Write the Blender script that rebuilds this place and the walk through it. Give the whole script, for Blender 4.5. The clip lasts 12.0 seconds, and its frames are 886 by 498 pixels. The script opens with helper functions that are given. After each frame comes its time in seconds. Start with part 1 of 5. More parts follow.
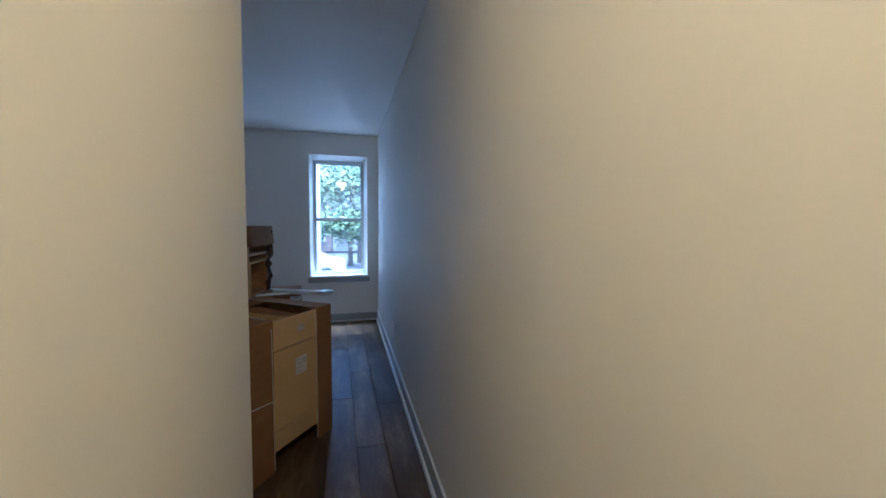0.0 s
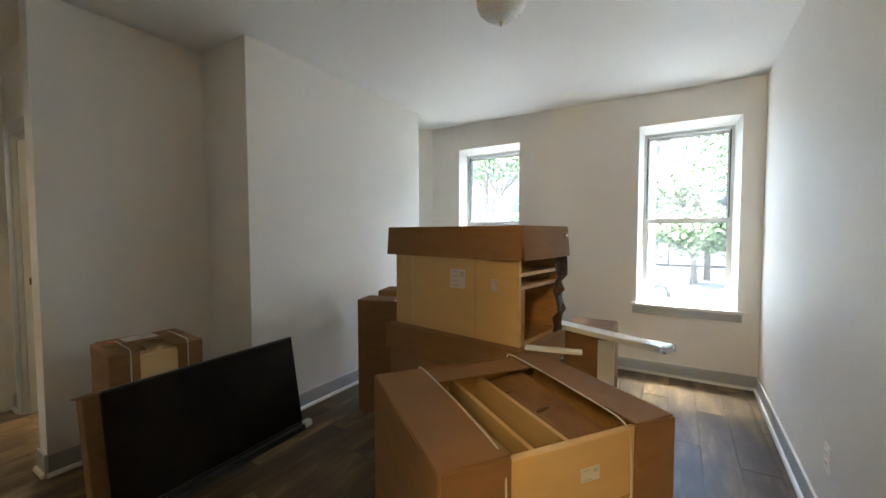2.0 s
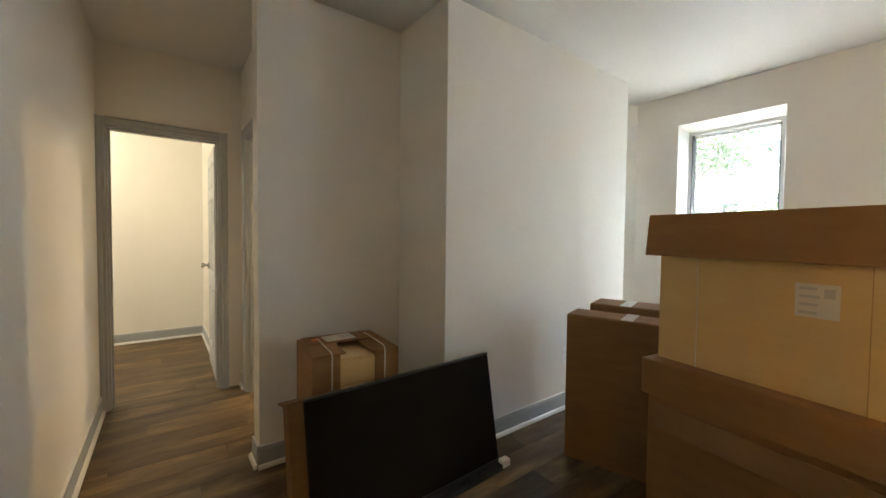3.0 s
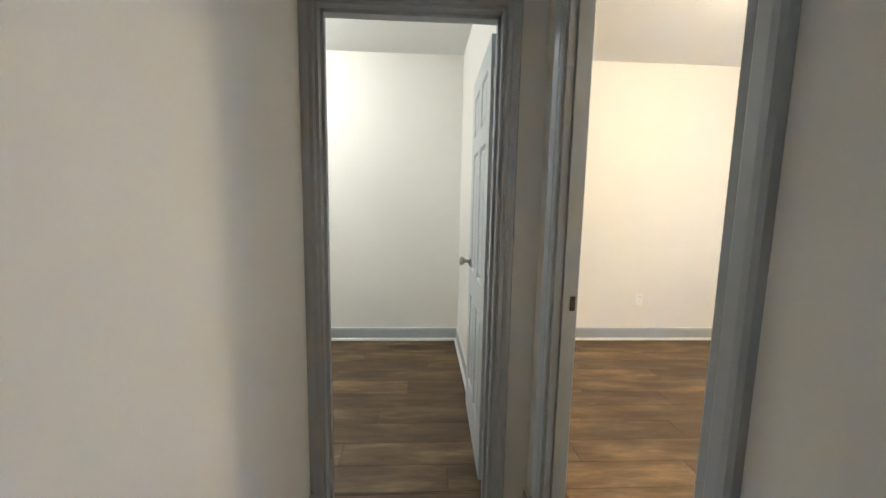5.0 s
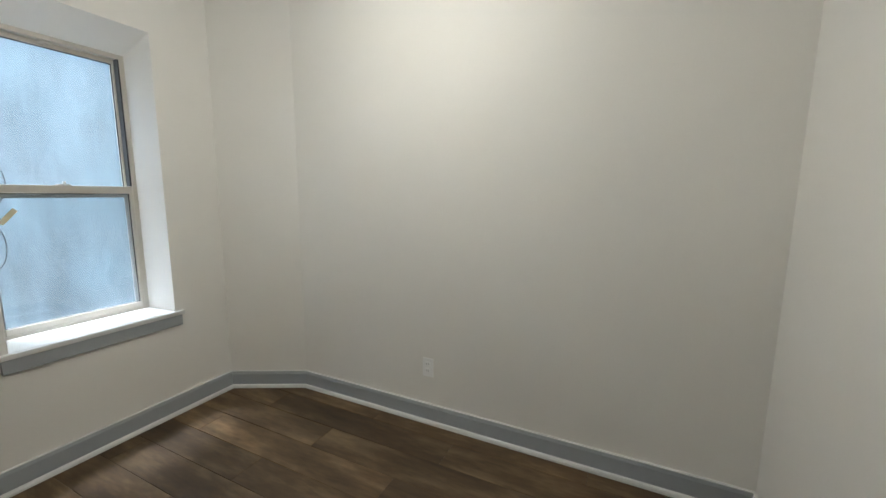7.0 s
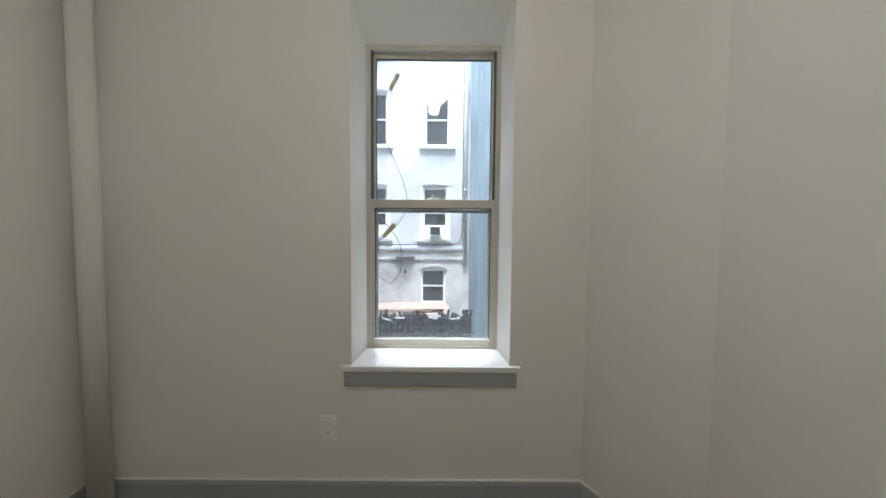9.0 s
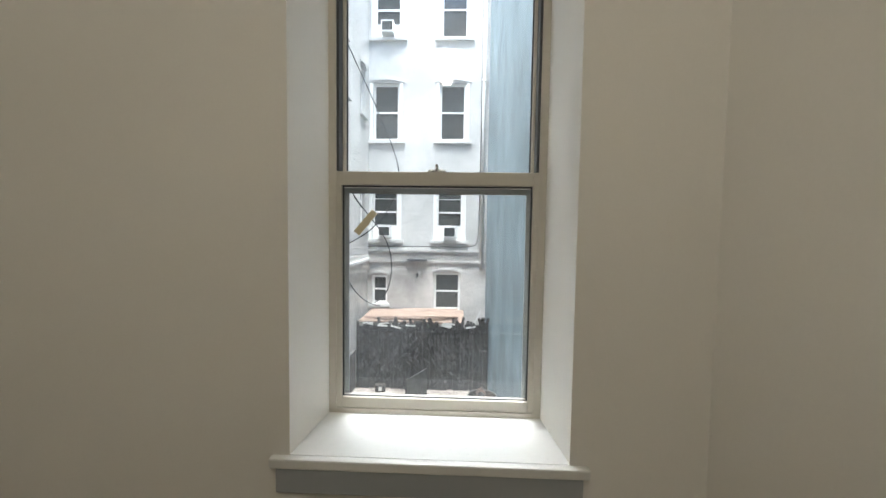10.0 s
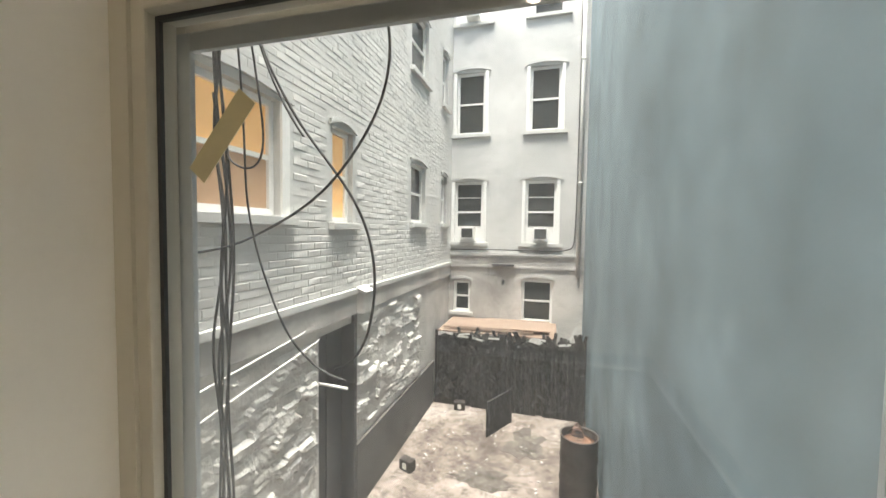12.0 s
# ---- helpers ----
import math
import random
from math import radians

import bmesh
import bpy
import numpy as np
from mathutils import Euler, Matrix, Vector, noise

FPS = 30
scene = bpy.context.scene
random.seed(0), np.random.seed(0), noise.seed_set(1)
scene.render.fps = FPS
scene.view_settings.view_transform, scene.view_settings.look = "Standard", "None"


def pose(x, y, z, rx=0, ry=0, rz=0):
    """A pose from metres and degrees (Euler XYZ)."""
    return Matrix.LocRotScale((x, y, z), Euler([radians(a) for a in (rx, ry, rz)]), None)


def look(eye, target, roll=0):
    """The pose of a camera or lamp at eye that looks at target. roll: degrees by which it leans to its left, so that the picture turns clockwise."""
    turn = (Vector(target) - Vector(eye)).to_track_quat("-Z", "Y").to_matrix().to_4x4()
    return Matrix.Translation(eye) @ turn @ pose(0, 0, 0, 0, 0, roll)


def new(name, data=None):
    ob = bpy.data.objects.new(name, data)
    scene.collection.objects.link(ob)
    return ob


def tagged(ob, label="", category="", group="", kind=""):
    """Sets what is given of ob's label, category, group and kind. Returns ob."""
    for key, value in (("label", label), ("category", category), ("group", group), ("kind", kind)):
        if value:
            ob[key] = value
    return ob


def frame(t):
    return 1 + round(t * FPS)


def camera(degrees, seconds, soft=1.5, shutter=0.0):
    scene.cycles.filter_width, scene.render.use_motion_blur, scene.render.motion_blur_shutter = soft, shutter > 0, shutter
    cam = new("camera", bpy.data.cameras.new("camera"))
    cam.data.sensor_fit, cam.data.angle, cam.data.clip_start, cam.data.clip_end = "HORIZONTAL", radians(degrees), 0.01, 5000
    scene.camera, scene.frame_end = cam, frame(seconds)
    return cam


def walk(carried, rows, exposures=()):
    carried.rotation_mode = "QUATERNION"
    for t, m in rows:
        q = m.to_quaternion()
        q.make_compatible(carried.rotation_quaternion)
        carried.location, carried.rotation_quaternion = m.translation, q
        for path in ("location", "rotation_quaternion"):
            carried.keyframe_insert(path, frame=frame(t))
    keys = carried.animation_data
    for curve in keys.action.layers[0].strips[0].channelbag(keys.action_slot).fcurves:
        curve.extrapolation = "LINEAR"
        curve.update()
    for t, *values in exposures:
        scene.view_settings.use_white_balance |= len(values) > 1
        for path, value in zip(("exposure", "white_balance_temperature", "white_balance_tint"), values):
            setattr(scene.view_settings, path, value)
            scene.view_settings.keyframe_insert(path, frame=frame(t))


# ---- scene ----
cam = camera(98.6, 12.0)
PATH = [
    (0, (-0.101, 0.153, 1.362), (0.432, 2.077, 1.231), 0.5),
    (0.5, (0.022, 0.491, 1.355), (-0.003, 2.487, 1.231), 0.2),
    (1, (0.044, 0.883, 1.343), (-0.378, 2.835, 1.231), 0.0),
    (1.5, (-0.019, 1.247, 1.339), (-0.802, 3.085, 1.241), -0.1),
    (2, (-0.157, 1.587, 1.306), (-1.197, 3.294, 1.219), -0.1),
    (2.5, (-0.448, 1.715, 1.283), (-1.719, 3.257, 1.198), 0.4),
    (3, (-0.826, 1.765, 1.25), (-2.427, 2.961, 1.182), 0.6),
    (3.5, (-1.253, 1.827, 1.269), (-3.09, 2.613, 1.185), 0.7),
    (3.7, (-1.431, 1.811, 1.260), (-3.31, 2.486, 1.160), 0.8),
    (5.3, (-3.194, 1.874, 1.300), (-5.176, 1.913, 1.038), 0.8),
    (5.5, (-3.374, 1.861, 1.278), (-5.357, 1.872, 1.015), 0.6),
    (6, (-3.745, 1.82, 1.302), (-5.727, 1.729, 1.056), 0.8),
    (6.5, (-4.166, 1.728, 1.318), (-6.119, 1.384, 1.056), 0.9),
    (6.8, (-4.38, 1.685, 1.361), (-6.254, 1.05, 1.068), 0.5),
    (7, (-4.475, 1.63, 1.354), (-6.261, 0.776, 1.069), 0.4),
    (7.5, (-4.671, 1.541, 1.381), (-6.043, 0.106, 1.138), 0.9),
    (7.7, (-4.815, 1.523, 1.356), (-5.957, -0.104, 1.148), 0.9),
    (9.3, (-5.514, 0.65, 1.241), (-5.469, -1.347, 1.129), 0.4),
    (9.5, (-5.467, 0.515, 1.23), (-5.446, -1.482, 1.127), 0.9),
    (10, (-5.504, 0.124, 1.217), (-5.429, -1.871, 1.109), 0.8),
    (10.5, (-5.512, -0.262, 1.195), (-5.389, -2.256, 1.088), 0.5),
    (11, (-5.497, -0.566, 1.19), (-5.327, -2.555, 1.077), 0.2),
    (11.5, (-5.508, -0.755, 1.166), (-5.227, -2.733, 1.064), 0.4),
    (12, (-5.507, -0.758, 1.15), (-4.968, -2.682, 1.059), 0.8),
]
EXPOSURES = [(0.0, 3.7, 4550, 9), (0.5, 3.9, 4550, 8), (1.0, 4.4, 5000, 8), (1.5, 4.75, 5500, 7), (2.0, 5.1, 7000, 6), (2.5, 5.2, 7600, 6), (3.0, 5.4, 7800, 7), (3.7, 5.65, 7300, 7), (5.3, 5.1, 5500, 5), (6.0, 5.05, 5750, 6), (7.0, 4.3, 5700, 7), (7.7, 4.05, 5750, 8), (9.5, 3.7, 6080, 8), (10.5, 3.5, 6700, 8), (11.0, 3.45, 6700, 8), (11.5, 3.45, 7100, 8), (12.0, 3.4, 7600, 9)]
walk(cam, [(t, look(eye, target, roll)) for t, eye, target, roll in PATH], EXPOSURES)

# ---- sky, sun and lamps ----
world = bpy.data.worlds.new("sky")
scene.world = world
world.use_nodes = True
_nt = world.node_tree
_sky = _nt.nodes.new("ShaderNodeTexSky")
_sky.sky_type, _sky.sun_disc = "NISHITA", False
_sky.sun_elevation, _sky.sun_rotation = radians(85), radians(350)
_nt.links.new(_sky.outputs[0], _nt.nodes["Background"].inputs[0])
_nt.nodes["Background"].inputs[1].default_value = 0.15

sun = new("sun", bpy.data.lights.new("sun", "SUN"))
sun.data.energy, sun.data.angle, sun.data.color = 4.5, radians(50), (0.95, 0.98, 1.0)
sun.rotation_euler = (radians(-3), radians(4), 0)


def lamp_light(name, x, y, z, watts, colour, radius=0.07):
    ob = new(name, bpy.data.lights.new(name, "POINT"))
    ob.data.energy, ob.data.color, ob.data.shadow_soft_size = watts, colour, radius
    ob.location = (x, y, z)
    return ob


LAMP2 = (-5.40, 0.72)
lamp_light("bulb_back_room", LAMP2[0], LAMP2[1], 2.37, 0.42, (1.0, 0.91, 0.765), 0.05)
lamp_light("bulb_corridor", 0.03, -0.06, 2.37, 0.74, (1.0, 0.675, 0.30))
lamp_light("bulb_side_room", -4.7, 3.9, 2.36, 1.15, (1.0, 0.76, 0.50))


# ---- materials ----
def tree(name):
    m = bpy.data.materials.new(name)
    m.use_nodes = True
    nt = m.node_tree
    return m, nt, nt.nodes["Principled BSDF"]


def link(nt, a, b):
    nt.links.new(a, b)


def coords(nt, scale=(1, 1, 1), spread=0.0):
    tc = nt.nodes.new("ShaderNodeTexCoord")
    mp = nt.nodes.new("ShaderNodeMapping")
    mp.inputs["Scale"].default_value = scale
    link(nt, tc.outputs["Object"], mp.inputs["Vector"])
    if spread:
        oi = nt.nodes.new("ShaderNodeObjectInfo")
        mu = nt.nodes.new("ShaderNodeMath")
        mu.operation = "MULTIPLY"
        mu.inputs[1].default_value = spread
        link(nt, oi.outputs["Random"], mu.inputs[0])
        link(nt, mu.outputs[0], mp.inputs["Location"])
    return mp.outputs[0]


def noise_tex(nt, vec, scale, detail=4, rough=0.55):
    n = nt.nodes.new("ShaderNodeTexNoise")
    n.inputs["Scale"].default_value, n.inputs["Detail"].default_value, n.inputs["Roughness"].default_value = scale, detail, rough
    link(nt, vec, n.inputs["Vector"])
    return n.outputs["Fac"]


def ramp(nt, fac, stops):
    r = nt.nodes.new("ShaderNodeValToRGB")
    el = r.color_ramp.elements
    while len(el) < len(stops):
        el.new(0.5)
    for e, (p, c) in zip(el, stops):
        e.position, e.color = p, (*c, 1)
    link(nt, fac, r.inputs[0])
    return r.outputs[0]


def mixc(nt, fac, a, b, mode="MIX"):
    m = nt.nodes.new("ShaderNodeMix")
    m.data_type, m.blend_type = "RGBA", mode
    if isinstance(fac, (int, float)):
        m.inputs[0].default_value = fac
    else:
        link(nt, fac, m.inputs[0])
    for s, v in ((m.inputs[6], a), (m.inputs[7], b)):
        if isinstance(v, tuple):
            s.default_value = (*v, 1)
        else:
            link(nt, v, s)
    return m.outputs[2]


def bump(nt, bsdf, height, strength, dist=0.01):
    b = nt.nodes.new("ShaderNodeBump")
    b.inputs["Strength"].default_value, b.inputs["Distance"].default_value = strength, dist
    link(nt, height, b.inputs["Height"])
    link(nt, b.outputs[0], bsdf.inputs["Normal"])


def plain(name, colour, rough=0.5, vary=0.08, big=1.5, fine=60, bumps=0.1, dist=0.002, metal=0.0, spread=0.0, stretch=(1, 1, 1)):
    """Paint, card, metal: a colour with variation at two scales and a fine relief."""
    m, nt, b = tree(name)
    v = coords(nt, stretch, spread)
    n1, n2 = noise_tex(nt, v, big, 3), noise_tex(nt, v, fine, 3)
    dark = tuple(c * (1 - vary) for c in colour)
    light = tuple(min(1, c * (1 + vary * 0.6)) for c in colour)
    c1 = ramp(nt, n1, [(0.3, dark), (0.7, light)])
    c2 = ramp(nt, n2, [(0.3, tuple(1 - vary * 0.5 for _ in range(3))), (0.7, (1, 1, 1))])
    link(nt, mixc(nt, 1.0, c1, c2, "MULTIPLY"), b.inputs["Base Color"])
    b.inputs["Metallic"].default_value = metal
    r = nt.nodes.new("ShaderNodeMapRange")
    r.inputs[3].default_value, r.inputs[4].default_value = max(0.02, rough - 0.06), min(1, rough + 0.06)
    link(nt, n2, r.inputs[0])
    link(nt, r.outputs[0], b.inputs["Roughness"])
    if bumps:
        bump(nt, b, n2, bumps, dist)
    return m


def wood_mat(name, dark, mid, light, rough, grain=(14, 1.2, 14), spread=40.0, tone=0.25, bumps=0.08, fine_dark=0.8):
    m, nt, b = tree(name)
    v = coords(nt, grain, spread)
    n1 = noise_tex(nt, v, 1.0, 6, 0.6)
    v2 = coords(nt, tuple(g * 7 for g in grain), spread)
    n2 = noise_tex(nt, v2, 1.0, 3)
    col = ramp(nt, n1, [(0.25, dark), (0.5, mid), (0.75, light)])
    fine = ramp(nt, n2, [(0.3, (fine_dark, fine_dark, fine_dark)), (0.65, (1, 1, 1))])
    col = mixc(nt, 1.0, col, fine, "MULTIPLY")
    oi = nt.nodes.new("ShaderNodeObjectInfo")
    t = ramp(nt, oi.outputs["Random"], [(0.0, tuple(1 - tone for _ in range(3))), (1.0, tuple(1 + tone * 0.5 for _ in range(3)))])
    link(nt, mixc(nt, 1.0, col, t, "MULTIPLY"), b.inputs["Base Color"])
    r = nt.nodes.new("ShaderNodeMapRange")
    r.inputs[3].default_value, r.inputs[4].default_value = rough - 0.05, rough + 0.1
    link(nt, n2, r.inputs[0])
    link(nt, r.outputs[0], b.inputs["Roughness"])
    bump(nt, b, n2, bumps, 0.001)
    return m


def glass_mat(name, tint=(1, 1, 1), rough=0.0):
    m, nt, b = tree(name)
    b.inputs["Base Color"].default_value = (*tint, 1)
    b.inputs["Transmission Weight"].default_value = 1.0
    b.inputs["Roughness"].default_value = rough
    b.inputs["IOR"].default_value = 1.45
    return m


def hazy_glass(name, least, most, tint=(1.0, 1.0, 1.0)):
    """Pane with a thin uneven translucent film that lays a haze over the view."""
    m, nt, b = tree(name)
    b.inputs["Transmission Weight"].default_value = 1.0
    b.inputs["Roughness"].default_value = 0.0
    b.inputs["IOR"].default_value = 1.45
    b.inputs["Base Color"].default_value = (*tint, 1)
    veil = nt.nodes.new("ShaderNodeBsdfTranslucent")
    veil.inputs["Color"].default_value = (0.85, 0.87, 0.88, 1)
    n = noise_tex(nt, coords(nt), 5.0, 5)
    r = nt.nodes.new("ShaderNodeMapRange")
    r.inputs[1].default_value, r.inputs[2].default_value = 0.3, 0.7
    r.inputs[3].default_value, r.inputs[4].default_value = least, most
    link(nt, n, r.inputs[0])
    mx = nt.nodes.new("ShaderNodeMixShader")
    link(nt, r.outputs[0], mx.inputs[0])
    link(nt, b.outputs[0], mx.inputs[1])
    link(nt, veil.outputs[0], mx.inputs[2])
    link(nt, mx.outputs[0], nt.nodes["Material Output"].inputs["Surface"])
    return m


def glow_mat(name, colour, strength):
    m, nt, b = tree(name)
    b.inputs["Base Color"].default_value = (*colour, 1)
    b.inputs["Emission Color"].default_value = (*colour, 1)
    b.inputs["Emission Strength"].default_value = strength
    b.inputs["Roughness"].default_value = 0.3
    return m


WALL = plain("wall_paint", (0.86, 0.84, 0.795), 0.58, 0.03, 0.8, 130, 0.10, 0.0015)
WALL.node_tree.nodes["Principled BSDF"].inputs["Specular IOR Level"].default_value = 0.25
CEIL = plain("ceiling_paint", (0.80, 0.795, 0.78), 0.6, 0.03, 0.8, 90, 0.08, 0.0015)
TRIM = plain("grey_trim_paint", (0.40, 0.425, 0.45), 0.36, 0.03, 3, 80, 0.02, 0.001)
DOORP = plain("door_paint", (0.55, 0.58, 0.61), 0.34, 0.04, 2, 90, 0.08, 0.001)
WHITE = plain("white_trim_paint", (0.80, 0.80, 0.78), 0.3, 0.04, 3, 80, 0.05, 0.001)
VINYL = plain("window_vinyl", (0.60, 0.565, 0.495), 0.34, 0.04, 3, 60, 0.03, 0.001)
VINYLW = plain("window_white_vinyl", (0.80, 0.82, 0.84), 0.34, 0.04, 3, 60, 0.03, 0.001)
ALU = plain("dull_aluminium", (0.42, 0.45, 0.47), 0.45, 0.08, 4, 60, 0.05)
GASKET = plain("black_gasket", (0.06, 0.064, 0.07), 0.5, 0.1, 5, 60, 0.05)
FLOOR = wood_mat("vinyl_plank", (0.044, 0.026, 0.012), (0.135, 0.083, 0.038), (0.330, 0.220, 0.112), 0.5, (8, 1.7, 8), 60.0, 0.38, 0.08, 0.72)
SUBFLOOR = plain("plank_joint", (0.03, 0.022, 0.016), 0.7)
CARD = plain("cardboard", (0.290, 0.148, 0.057), 0.72, 0.12, 5, 45, 0.15, 0.002, stretch=(1, 1, 5))
CARDD = plain("cardboard_inside", (0.30, 0.17, 0.085), 0.8, 0.16, 4, 40, 0.18, 0.002)
BIRCH = wood_mat("pale_birch", (0.66, 0.435, 0.19), (0.69, 0.465, 0.212), (0.72, 0.50, 0.242), 0.4, (0.8, 0.8, 5), 10.0, 0.05, 0.02, 0.96)
PLY = wood_mat("orange_plywood", (0.40, 0.20, 0.07), (0.52, 0.28, 0.10), (0.62, 0.36, 0.15), 0.5, (2, 9, 9), 10.0, 0.1)
KNOTTY = wood_mat("knotty_pine", (0.16, 0.075, 0.03), (0.33, 0.17, 0.075), (0.50, 0.30, 0.15), 0.28, (9, 2.2, 9), 10.0, 0.1)
KNOT = plain("wood_knot", (0.14, 0.06, 0.025), 0.35, 0.3, 30, 90, 0.1)
TWINE = plain("white_twine", (0.72, 0.68, 0.60), 0.7, 0.1, 8, 300, 0.4)
LABEL = plain("paper_label", (0.72, 0.69, 0.64), 0.6, 0.04, 6, 60, 0.05)
INK = plain("label_ink", (0.54, 0.53, 0.52), 0.6, 0.05)
ORANGE = plain("orange_sticker", (0.85, 0.16, 0.05), 0.5, 0.05)
BLACKP = plain("black_panel", (0.015, 0.009, 0.006), 0.7, 0.25, 3, 50, 0.15, 0.002)
BLACKP.node_tree.nodes["Principled BSDF"].inputs["Specular IOR Level"].default_value = 0.15
BLACKR = plain("black_rail", (0.03, 0.03, 0.032), 0.3, 0.2, 3, 50, 0.1)
FOAM = plain("white_foam", (0.80, 0.80, 0.78), 0.7, 0.06, 6, 90, 0.3)
WRAP = glass_mat("plastic_wrap", (0.9, 0.92, 0.95), 0.25)
FILM = plain("brown_packing_film", (0.10, 0.058, 0.032), 0.22, 0.3, 9, 60, 0.3)
NICKEL = plain("satin_nickel", (0.52, 0.50, 0.46), 0.28, 0.06, 6, 120, 0.03, metal=1.0)
NICHE_METAL = plain("dark_bronze", (0.06, 0.05, 0.045), 0.4, 0.1, 6, 80, 0.03, metal=0.7)
BRASS = plain("brushed_brass", (0.62, 0.48, 0.28), 0.3, 0.08, 6, 120, 0.03, metal=1.0)
FROST = plain("frosted_glass", (0.72, 0.74, 0.72), 0.28, 0.05, 12, 70, 0.25, 0.004)
LIT = glow_mat("lit_glass", (1.0, 0.91, 0.76), 1.7)
LITW = glow_mat("lit_amber_glass", (1.0, 0.70, 0.34), 2.0)
PLATE = plain("white_plastic", (0.93, 0.925, 0.91), 0.3, 0.03, 6, 60, 0.02)
SLOT = plain("dark_slot", (0.05, 0.05, 0.05), 0.5)
# Tint darkens the bright street view; the film paints in a haze of glare.
GLASS = hazy_glass("dimmed_street_glass", 0.008, 0.024, (0.60, 0.635, 0.66))
# Film is window dust plus added haze that flattens the yard's contrast.
DUSTY_HAZY = hazy_glass("dusty_hazy_window_glass", 0.014, 0.055, (0.95, 0.96, 0.96))
TAPE = plain("masking_tape", (0.62, 0.55, 0.36), 0.65, 0.08, 20, 90, 0.2)
# yard
BRICKW = plain("white_painted_brick", (0.585, 0.582, 0.565), 0.7, 0.12, 0.9, 35, 0.3, 0.005, spread=30.0)
STONEW = plain("white_painted_stone", (0.58, 0.57, 0.545), 0.8, 0.25, 1.6, 22, 0.8, 0.02, spread=30.0)
FACADE = plain("white_painted_facade", (0.56, 0.56, 0.545), 0.75, 0.22, 0.9, 9, 0.5, 0.008)
LOWER = plain("weathered_render", (0.52, 0.50, 0.475), 0.8, 0.4, 1.2, 16, 0.6, 0.01)
BLUEW = plain("blue_grey_stucco", (0.172, 0.236, 0.272), 0.85, 0.38, 1.0, 7.0, 0.16, 0.006, stretch=(1, 1, 0.75))
DARKB = plain("dark_grey_plinth", (0.11, 0.105, 0.10), 0.8, 0.3, 2, 20, 0.5, 0.01)
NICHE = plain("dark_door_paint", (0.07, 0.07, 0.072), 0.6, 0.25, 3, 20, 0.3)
CONC, _cn, _cb = tree("worn_concrete")
_cv = coords(_cn)
_c1 = ramp(_cn, noise_tex(_cn, _cv, 1.1, 6, 0.65), [(0.36, (0.10, 0.082, 0.072)), (0.45, (0.20, 0.165, 0.145)), (0.56, (0.29, 0.25, 0.225)), (0.70, (0.37, 0.345, 0.32))])
_c2 = ramp(_cn, noise_tex(_cn, _cv, 9.0, 6, 0.7), [(0.36, (0.42, 0.40, 0.38)), (0.50, (0.9, 0.9, 0.9)), (0.66, (1.15, 1.14, 1.12))])
_c3 = noise_tex(_cn, _cv, 60.0, 3)
link(_cn, mixc(_cn, 1.0, _c1, _c2, "MULTIPLY"), _cb.inputs["Base Color"])
_cb.inputs["Roughness"].default_value = 0.85
bump(_cn, _cb, _c3, 0.5, 0.01)
STAIN = plain("damp_concrete", (0.13, 0.115, 0.10), 0.92, 0.6, 5, 20, 0.4)
BOARD = wood_mat("blackened_board", (0.012, 0.011, 0.011), (0.024, 0.022, 0.021), (0.11, 0.105, 0.10), 0.75, (22, 22, 3.4), 40.0, 0.45, 0.5)
SPLINT = plain("grey_splinters", (0.10, 0.098, 0.095), 0.8, 0.6, 7, 30, 0.3, spread=20.0)
ROOFP = wood_mat("weathered_plywood", (0.17, 0.115, 0.085), (0.26, 0.185, 0.145), (0.36, 0.28, 0.23), 0.8, (1.5, 9, 9), 30.0, 0.25)
RUST = plain("rusty_black_steel", (0.05, 0.042, 0.038), 0.6, 0.5, 6, 40, 0.4)
RUSTR = plain("rust", (0.22, 0.11, 0.07), 0.8, 0.4, 9, 60, 0.5)
PANE = plain("dark_window_pane", (0.05, 0.055, 0.055), 0.08, 0.3, 1.5, 8, 0.0)
WARMPANE = glow_mat("lamplit_blind", (0.85, 0.50, 0.22), 0.035)
WARMLOW = glow_mat("lamplit_lower_blind", (0.42, 0.27, 0.17), 0.022)
CABLE = plain("black_cable", (0.03, 0.03, 0.032), 0.5, 0.2)
CHIPS = plain("plaster_chips", (0.42, 0.40, 0.38), 0.8, 0.4, 3, 30, 0.3)
PIPEW = plain("white_painted_pipe", (0.62, 0.62, 0.60), 0.5, 0.1)
JUG = glass_mat("clear_plastic", (0.85, 0.93, 1.0), 0.2)
# street
ASPHALT = plain("asphalt", (0.06, 0.06, 0.062), 0.85, 0.2, 0.6, 30, 0.4)
PAVE = plain("pavement_concrete", (0.16, 0.157, 0.15), 0.85, 0.15, 0.7, 20, 0.3)
BRICKR = plain("brown_brick", (0.26, 0.17, 0.13), 0.85, 0.2, 0.8, 20, 0.5)
BRICKG = plain("pale_stone_front", (0.36, 0.33, 0.30), 0.85, 0.15, 0.8, 20, 0.4)
LEAF = plain("leaves", (0.10, 0.16, 0.055), 0.6, 0.35, 2.5, 9, 0.0)
BARK = plain("bark", (0.13, 0.10, 0.08), 0.9, 0.3, 6, 30, 0.8)
CARW = plain("white_car_paint", (0.72, 0.72, 0.72), 0.2, 0.04, 3, 60, 0.0)
CARD2 = plain("grey_car_paint", (0.22, 0.24, 0.27), 0.2, 0.06, 3, 60, 0.0)
TYRE = plain("tyre_rubber", (0.03, 0.03, 0.03), 0.8)
STEEL = plain("grey_steel", (0.35, 0.36, 0.37), 0.4, 0.1, 6, 60, 0.05, metal=0.6)


